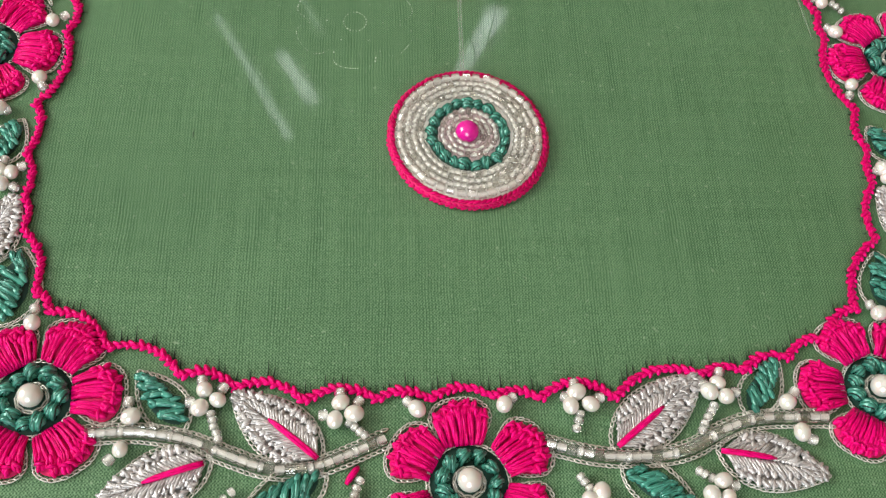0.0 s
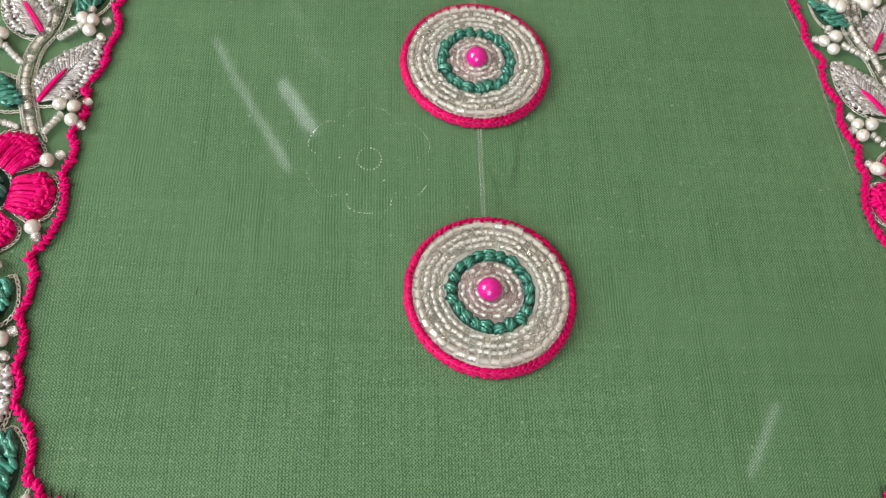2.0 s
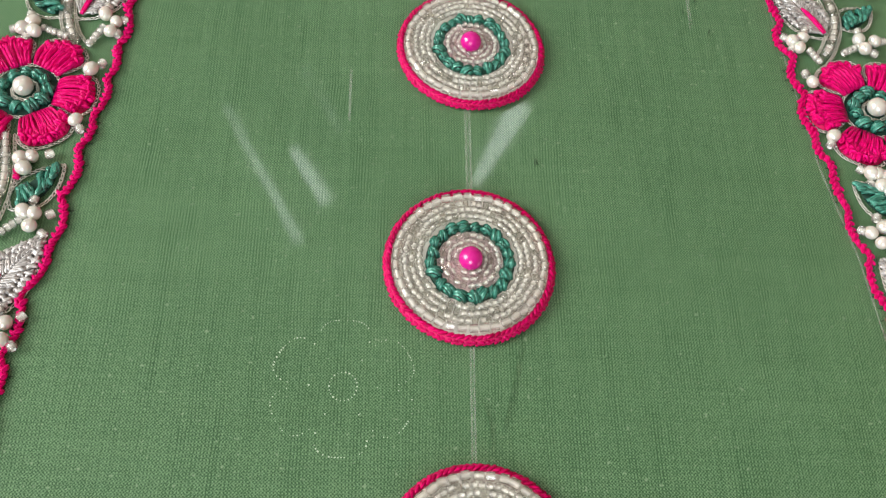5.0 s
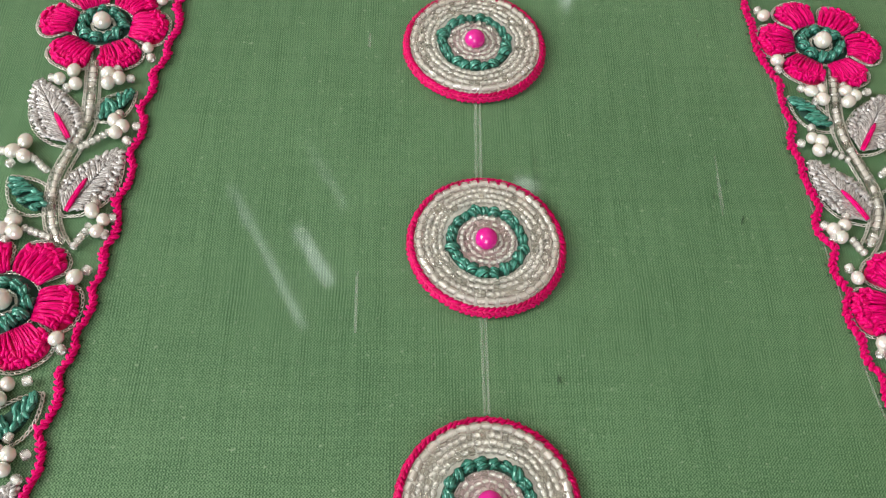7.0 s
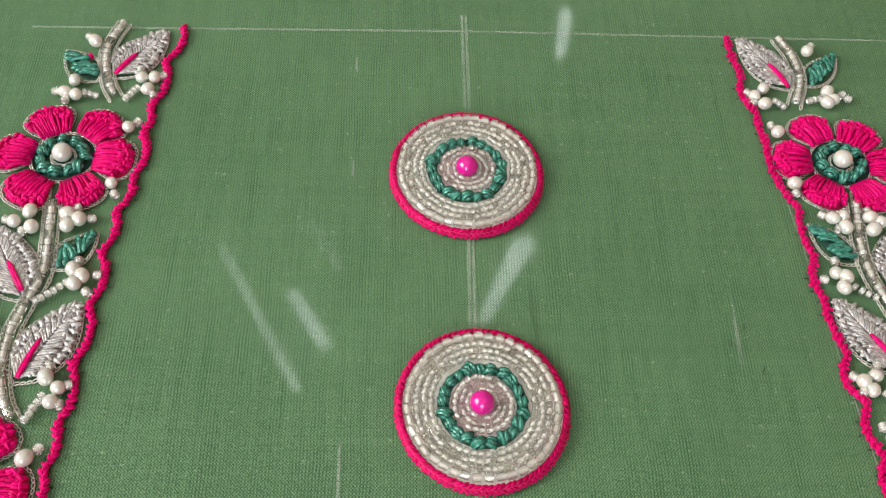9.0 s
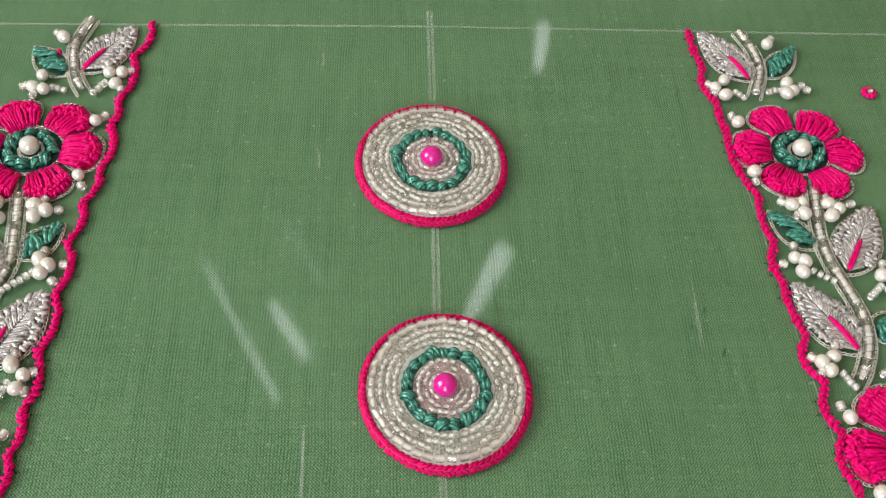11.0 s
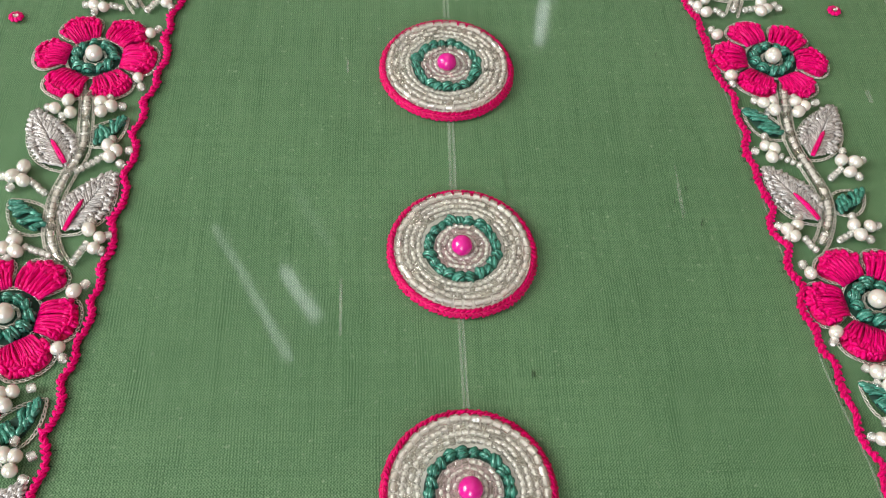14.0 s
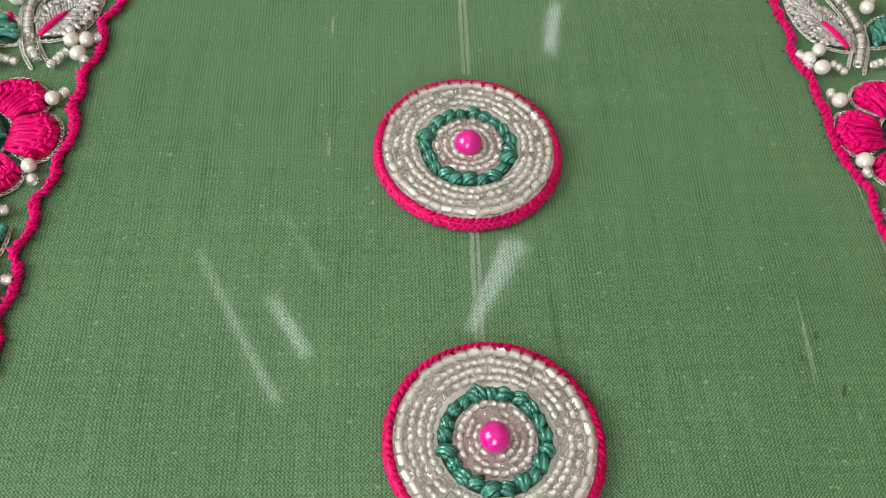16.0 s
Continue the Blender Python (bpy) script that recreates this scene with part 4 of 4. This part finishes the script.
# left border, middle stretch
stem([(-96.3, 214.3), (-94.4, 204.0), (-94.4, 197.0), (-95.4, 191.1), (-97.7, 186.1), (-98.5, 181.2), (-98.5, 174.9), (-96.6, 168.1), (-94.8, 162.2), (-93.0, 158.6)])
pearl_cluster([(-99.0, 209.9), (-101.6, 207.6), (-97.8, 206.5)], [(-103.0, 207.4), (-99.5, 204.1)])
pearl_cluster([(-91.8, 207.6), (-89.5, 208.2), (-90.6, 205.0)], [(-86.0, 209.2)])
leaf("silver_leaf", (-96.9, 188.5), (-107.5, 206.8), 5.3, True, [(-102.8, 199.0), (-97.0, 189.7)])
leaf("teal_leaf", (-91.3, 195.5), (-82.9, 206.7), 4.0, False)
pearl_cluster([(-88.3, 193.9), (-86.1, 193.6), (-86.5, 190.6)], [(-86.9, 197.1), (-83.0, 193.8), (-83.6, 188.8)], [(-89.2, 192.4), (-93.4, 188.0)])
pearl_cluster([(-106.1, 188.6), (-106.6, 185.8), (-108.7, 187.6)], [], [(-104.4, 185.1), (-100.1, 180.5)])
leaf("teal_leaf", (-98.6, 167.6), (-106.8, 178.0), 4.4, False)
leaf("silver_leaf", (-94.9, 169.2), (-83.8, 187.8), 5.6, True, [(-89.9, 179.0), (-94.8, 169.5)])
pearl_cluster([(-89.8, 168.7), (-86.6, 168.1), (-86.6, 164.4)], [(-88.4, 171.1), (-83.9, 169.6), (-84.4, 163.3)], [(-89.5, 166.2), (-92.2, 161.0)])
pearl_cluster([(-106.8, 166.7), (-105.6, 163.7), (-108.1, 164.4)], [], [(-102.9, 164.3), (-97.6, 162.3)])
pearl_cluster([(-90.0, 153.4)], [(-87.7, 155.2)])
pearl_cluster([(-90.2, 136.5)], [(-89.4, 134.5)])
# left border, lower stretch
leaf("teal_leaf", (-96.9, 113.7), (-92.2, 125.4), 4.2, False)
pearl_cluster([(-91.8, 111.0), (-94.2, 111.6), (-93.3, 108.1)], [(-90.1, 112.8), (-90.7, 107.5), (-93.8, 114.2)])
leaf("silver_leaf", (-96.8, 89.0), (-90.1, 105.5), 5.6, True)
leaf("teal_leaf", (-88.8, 76.0), (-86.6, 93.1), 6.0, False)
pearl_cluster([(-81.7, 76.0)], [(-81.8, 79.2)])
pearl_cluster([(-97.1, 127.9), (-98.6, 126.4)], [(-95.8, 127.6)])
# bottom border, left half
stem([(-68.8, 53.7), (-59.7, 54.1), (-50.4, 52.6), (-43.0, 49.7), (-35.7, 47.2), (-28.6, 46.9), (-22.5, 48.9), (-12.3, 53.6)])
pearl_cluster([(-60.8, 56.9)], [(-61.6, 59.9)])
pearl_cluster([(-62.0, 50.6)], [(-63.9, 48.7)])
leaf("teal_leaf", (-51.2, 55.0), (-60.5, 66.1), 4.0, False)
pearl_cluster([(-47.9, 62.2), (-45.3, 60.2), (-48.5, 58.6)], [(-48.5, 64.2), (-44.5, 62.7), (-50.4, 59.9)], [(-46.5, 57.4), (-44.4, 51.9)])
leaf("silver_leaf", (-26.1, 48.7), (-42.4, 61.7), 5.3, True, [(-35.7, 56.5), (-26.4, 48.8)])
pearl_cluster([(-22.4, 59.7), (-19.8, 57.4), (-23.4, 56.2)], [(-22.4, 61.7), (-19.0, 60.0), (-25.6, 57.3)], [(-21.0, 55.7), (-17.3, 52.9)])
leaf("silver_leaf", (-46.0, 48.8), (-64.9, 41.0), 5.3, True, [(-57.5, 44.4), (-46.9, 48.0)])
leaf("teal_leaf", (-25.0, 45.4), (-39.3, 39.3), 4.2, False)
pearl_cluster([(-44.6, 39.1), (-46.0, 38.1), (-43.5, 37.6)], [], [(-39.7, 45.0), (-43.2, 40.8)])
pearl_cluster([(-20.2, 39.4), (-21.2, 37.9), (-18.7, 38.2)], [], [(-17.8, 47.8), (-19.8, 41.2)])
pearl_cluster([(-8.0, 58.4)], [(-9.7, 60.0)])
pearl_cluster([(8.7, 59.3)], [(10.2, 60.7)])
red_stitch((-18.9, 47.5), (-21.1, 44.2))
red_stitch((-92.8, 205.2), (-91.5, 204.2))
red_stitch((-92.6, 203.4), (-91.3, 203.1))
red_stitch((-88.6, 342.4), (-87.9, 340.8))
# bottom border, right half
stem([(16.2, 51.8), (26.0, 49.4), (35.7, 49.1), (43.5, 50.5), (51.9, 54.8), (59.0, 56.7), (73.5, 56.9)])
pearl_cluster([(22.8, 61.8), (21.5, 59.1), (25.4, 59.4)], [(22.6, 63.7), (20.6, 61.0), (27.3, 60.8)], [(23.6, 57.4), (22.0, 54.0)])
leaf("silver_leaf", (29.5, 50.9), (47.7, 65.8), 5.3, True, [(39.7, 59.0), (29.9, 51.0)])
pearl_cluster([(51.1, 63.9), (49.1, 62.0), (52.3, 61.0)], [(51.9, 66.2), (48.2, 63.8), (54.3, 62.0)], [(49.9, 59.1), (46.2, 53.4)])
leaf("teal_leaf", (56.5, 57.8), (64.4, 69.1), 3.8, False)
pearl_cluster([(64.3, 59.8)], [(66.3, 62.0)])
pearl_cluster([(66.0, 53.6)], [(68.0, 52.3)])
leaf("silver_leaf", (49.7, 50.4), (69.6, 45.5), 5.4, True, [(60.1, 48.5), (49.6, 50.1)])
pearl_cluster([(48.9, 44.2), (46.3, 41.6), (49.4, 41.0)], [(51.0, 43.3)], [(42.7, 48.3), (47.5, 44.5)])
leaf("teal_leaf", (30.7, 47.4), (44.0, 38.7), 4.0, False)
pearl_cluster([(25.7, 42.0), (23.4, 40.7), (25.9, 39.6)], [], [(20.5, 47.7), (24.0, 42.5)])
# right border, lower stretch
pearl_cluster([(87.8, 79.4)], [(86.7, 81.6)])
leaf("teal_leaf", (91.7, 79.2), (91.3, 94.6), 5.5, False)
leaf("silver_leaf", (103.0, 95.7), (96.4, 111.0), 5.0, True)
pearl_cluster([(97.8, 115.8), (98.2, 113.5)], [(96.6, 115.7)])
leaf("teal_leaf", (102.7, 118.9), (98.0, 128.6), 4.0, False)
pearl_cluster([(96.0, 156.7)], [(94.6, 158.4)])
pearl_cluster([(96.3, 140.2)], [(95.2, 137.2)])
# right border, middle stretch
stem([(103.3, 214.8), (102.0, 204.4), (102.4, 197.2), (104.2, 186.7), (105.4, 180.0)])
pearl_cluster([(96.6, 211.2), (99.9, 210.4), (98.4, 207.1)], [(94.8, 212.5), (96.4, 207.8)])
pearl_cluster([(106.4, 211.6), (108.2, 209.5), (105.6, 208.2)], [(106.9, 206.5)])
leaf("teal_leaf", (99.6, 199.7), (91.4, 209.6), 3.8, False)
pearl_cluster([(91.6, 195.4), (94.8, 196.8), (93.5, 192.8)], [(89.8, 196.1), (93.9, 199.5)], [(97.3, 195.0), (102.3, 190.3)])
pearl_cluster([(94.2, 169.5), (97.7, 169.6), (94.8, 166.3)], [(93.2, 171.9), (92.9, 167.9)], [(97.9, 166.6), (100.0, 163.8)])
leaf("silver_leaf", (103.2, 172.2), (93.0, 188.9), 5.4, True, [(97.7, 180.3), (102.6, 172.5)])
# right border, upper stretch
stem([(95.2, 298.8), (93.3, 287.2), (93.4, 278.6), (95.5, 270.3), (97.0, 263.3), (96.5, 256.5), (93.8, 249.9), (90.8, 245.6)])
pearl_cluster([(88.3, 293.7), (91.0, 294.4), (90.7, 291.1)], [(86.2, 294.9), (89.2, 290.9)])
pearl_cluster([(97.2, 294.1), (97.1, 290.5), (99.4, 292.8)], [(102.8, 294.4), (97.3, 296.1)])
leaf("teal_leaf", (90.9, 281.7), (82.9, 292.3), 3.6, False)
leaf("silver_leaf", (96.7, 274.8), (107.4, 293.5), 5.3, True, [(102.4, 283.9), (97.1, 275.3)])
pearl_cluster([(85.3, 278.3), (87.3, 277.3), (86.2, 274.4)], [(82.4, 276.8), (86.0, 281.7)], [(89.2, 274.8), (93.5, 271.9)])
pearl_cluster([(104.1, 273.5), (107.5, 272.9), (105.4, 269.6)], [(105.5, 276.8), (109.8, 273.8), (107.6, 268.4)], [(102.9, 271.0), (99.7, 267.5)])
leaf("silver_leaf", (94.0, 253.9), (83.9, 271.4), 5.4, True, [(89.1, 262.7), (93.4, 254.4)])
leaf("teal_leaf", (98.5, 257.8), (107.4, 263.7), 3.8, False)
pearl_cluster([(84.5, 251.1), (87.4, 252.5), (86.0, 249.1)], [(82.8, 252.5), (84.1, 248.7), (88.4, 254.9)], [(89.1, 248.5), (90.6, 244.7)])
pearl_cluster([(101.5, 252.5), (105.5, 252.2), (102.4, 249.5)], [(102.1, 255.4), (107.5, 252.5), (104.7, 248.4)], [(100.9, 250.6), (96.4, 248.0)])
pearl_cluster([(87.1, 238.2)], [(86.0, 240.9)])
pearl_cluster([(88.8, 221.9)], [(87.8, 219.6)])
pearl_cluster([(81.0, 320.2)], [(80.0, 322.5)])
pearl_cluster([(81.6, 303.9)], [(81.6, 301.2)])
stem([(102.8, 216.1), (100.0, 205.2), (100.4, 197.9), (103.5, 190.1)])
pearl_cluster([(95.3, 211.4), (97.9, 210.8), (96.9, 208.0)], [(93.3, 212.8), (94.4, 208.6)])
pearl_cluster([(104.5, 212.8), (106.9, 211.4), (103.9, 209.7)], [(109.1, 211.0), (105.8, 207.9)])
leaf("silver_leaf", (103.7, 191.8), (112.3, 208.4), 5.3, True, [(107.8, 199.0), (103.9, 192.5)])
# right border, top end
stem([(88.3, 354.5), (90.9, 346.4), (90.8, 338.6), (87.4, 329.5)])
leaf("silver_leaf", (88.1, 336.2), (77.8, 353.8), 5.0, True, [(83.7, 344.2), (87.1, 336.0)])
leaf("teal_leaf", (92.5, 337.5), (102.3, 348.4), 3.4, False)
pearl_cluster([(94.8, 348.9)], [(96.3, 351.2)])
pearl_cluster([(80.4, 335.0), (77.6, 332.3), (79.7, 329.6)], [(76.2, 333.8), (77.0, 330.3)], [(83.3, 331.6), (85.0, 328.5)])
pearl_cluster([(96.7, 334.3), (97.9, 331.7), (95.9, 330.5)], [(101.7, 332.4), (100.4, 333.7)], [(94.2, 332.4), (90.8, 331.1)])
# rosettes
tiny_flower(118.3, 332.2)
tiny_flower(121.7, 259.6)
tiny_flower(-112.1, 323.9)
# chalk lines and pale slubs
pale_line([(-105.1, 352.1), (4.7, 354.6), (74.7, 355.0), (130.1, 355.4)], 0.9)
pale_line([(5.3, 360.9), (5.1, 326.9)], 1.7, strokes=2)
pale_line([(4.6, 287.6), (4.2, 263.9)], 1.7, strokes=2)
pale_line([(4.2, 227.0), (4.3, 204.2)], 1.4, strokes=2)
pale_line([(4.1, 166.0), (4.0, 142.0)], 1.0, strokes=2)
pale_line([(137.1, 353.8), (135.5, 334.6), (135.8, 298.8)], 1.0)
pale_line([(119.0, 300.3), (119.1, 295.6)], 1.6)
pale_line([(60.9, 273.0), (60.6, 256.4)], 0.3)
# short dashes at x = -22: pale slubs, drawn with the chalk material
pale_line([(-22.4, 343.9), (-22.3, 338.7)], 0.7)
pale_line([(-22.2, 309.5), (-22.2, 304.5)], 0.7)
pale_line([(-22.7, 236.2), (-22.5, 231.4)], 0.7)
pale_line([(-22.7, 237.5), (-22.5, 222.2)], 0.7)
pale_line([(60.4, 266.8), (60.0, 254.8)], 0.4)
pale_line([(79.0, 301.0), (80.0, 289.0), (81.0, 265.0), (83.0, 233.0), (84.3, 213.0), (86.0, 202.0), (88.0, 190.0), (89.0, 175.0), (90.6, 155.0)], 0.5)
# dull strands that stand for dark lines in the silk's gloss
gloss_line([(5.6, 154.5), (6.8, 150.7), (7.2, 148.2), (7.1, 144.6)])
gloss_line([(14.7, 169.1), (13.1, 164.0), (12.3, 159.6), (10.6, 152.6), (9.6, 148.3)])
gloss_line([(16.6, 274.0), (16.8, 269.6), (17.1, 264.5), (17.5, 260.3)])
# dark slubs in the silk
slub(-55.7, 122.9, 2.4, 0.2)
slub(19.5, 212.5, 1.8, 0.1)
slub(19.1, 212.4, 2.6, 0.3)
slub(64.5, 254.2, 3.0, 1.2)
slub(62.7, 313.4, 1.6, 0.5)
slub(58.9, 260.7, 1.6, 0.2)
slub(62.5, 265.1, 2.0, 0.2)

# ---- small marks on the cloth ----


def traced_flower():
    """The dotted chalk tracing of a flower: pricked dots along a ring and round six petals."""
    b = Build()

    def dot(x, y, r):
        n = len(b.v)
        for k in range(6):
            a = math.pi * k / 3
            b.v.append((x + r * math.cos(a), y + r * math.sin(a), 0.1))
        b.f.append(tuple(range(n, n + 6)))
        b.uv.extend([(0, 0)] * 6)

    for k in range(22):
        a = 2 * math.pi * k / 22
        dot(2.7 * math.cos(a), 3.0 * math.sin(a), random.uniform(0.10, 0.22))
    for p in range(6):
        mid = math.radians(30 + 60 * p)
        for k in range(26):
            t = -1 + 2 * k / 25
            if random.random() < 0.35:
                continue
            r = 6.6 + 7.8 * math.sqrt(max(0, 1 - t ** 4))
            a = mid + t * 0.50
            dot(r * math.cos(a), r * math.sin(a), random.uniform(0.09, 0.21) * (1.1 if p in (2, 4) else 0.85))
    ob = new("traced_flower", b.mesh("traced_flower", DOT_CHALK))
    ob.location = (-21.0 * MM, 156.9 * MM, 0)
    tagged(ob, "faint dotted white chalk tracing of a flower on green silk", "chalk tracing", kind="stuff")


DOT_CHALK = plain("chalk_dots", (0.47, 0.57, 0.45), 0.95)
traced_flower()


def pulled_threads(cusps, inward, every, longest, name):
    """Short dark warp threads that the cord's stitches pull out of line."""
    path = resample(scallop_path(cusps, inward), every)
    b = Build()
    for p in path:
        if random.random() < 0.35:
            continue
        length = longest * random.uniform(0.3, 1.0)
        x, y = p[0] + inward[0] * 0.9 + random.uniform(-0.3, 0.3), p[1] + inward[1] * 0.9 + random.uniform(-0.2, 0.2)
        dx, dy = inward[0] * length + random.uniform(-0.25, 0.25) * inward[1], inward[1] * length + random.uniform(-0.25, 0.25) * inward[0]
        b.tube([(x, y, 0.02), (x + dx * 0.5, y + dy * 0.5, 0.06), (x + dx, y + dy, -0.1)], [0.18, 0.10, 0.02], 4)
    ob = new(name, b.mesh(name, DARK_THREAD))
    tagged(ob, "short dark pulled warp threads beside the pink cord", "thread", kind="stuff")


pulled_threads(BOTTOM_CUSPS, (0, 1), 1.5, 4.0, "pulled_thread")
pulled_threads(LEFT_CUSPS, (1, 0), 3.2, 1.1, "pulled_thread")
pulled_threads(RIGHT_CUSPS, (-1, 0), 3.2, 1.1, "pulled_thread")
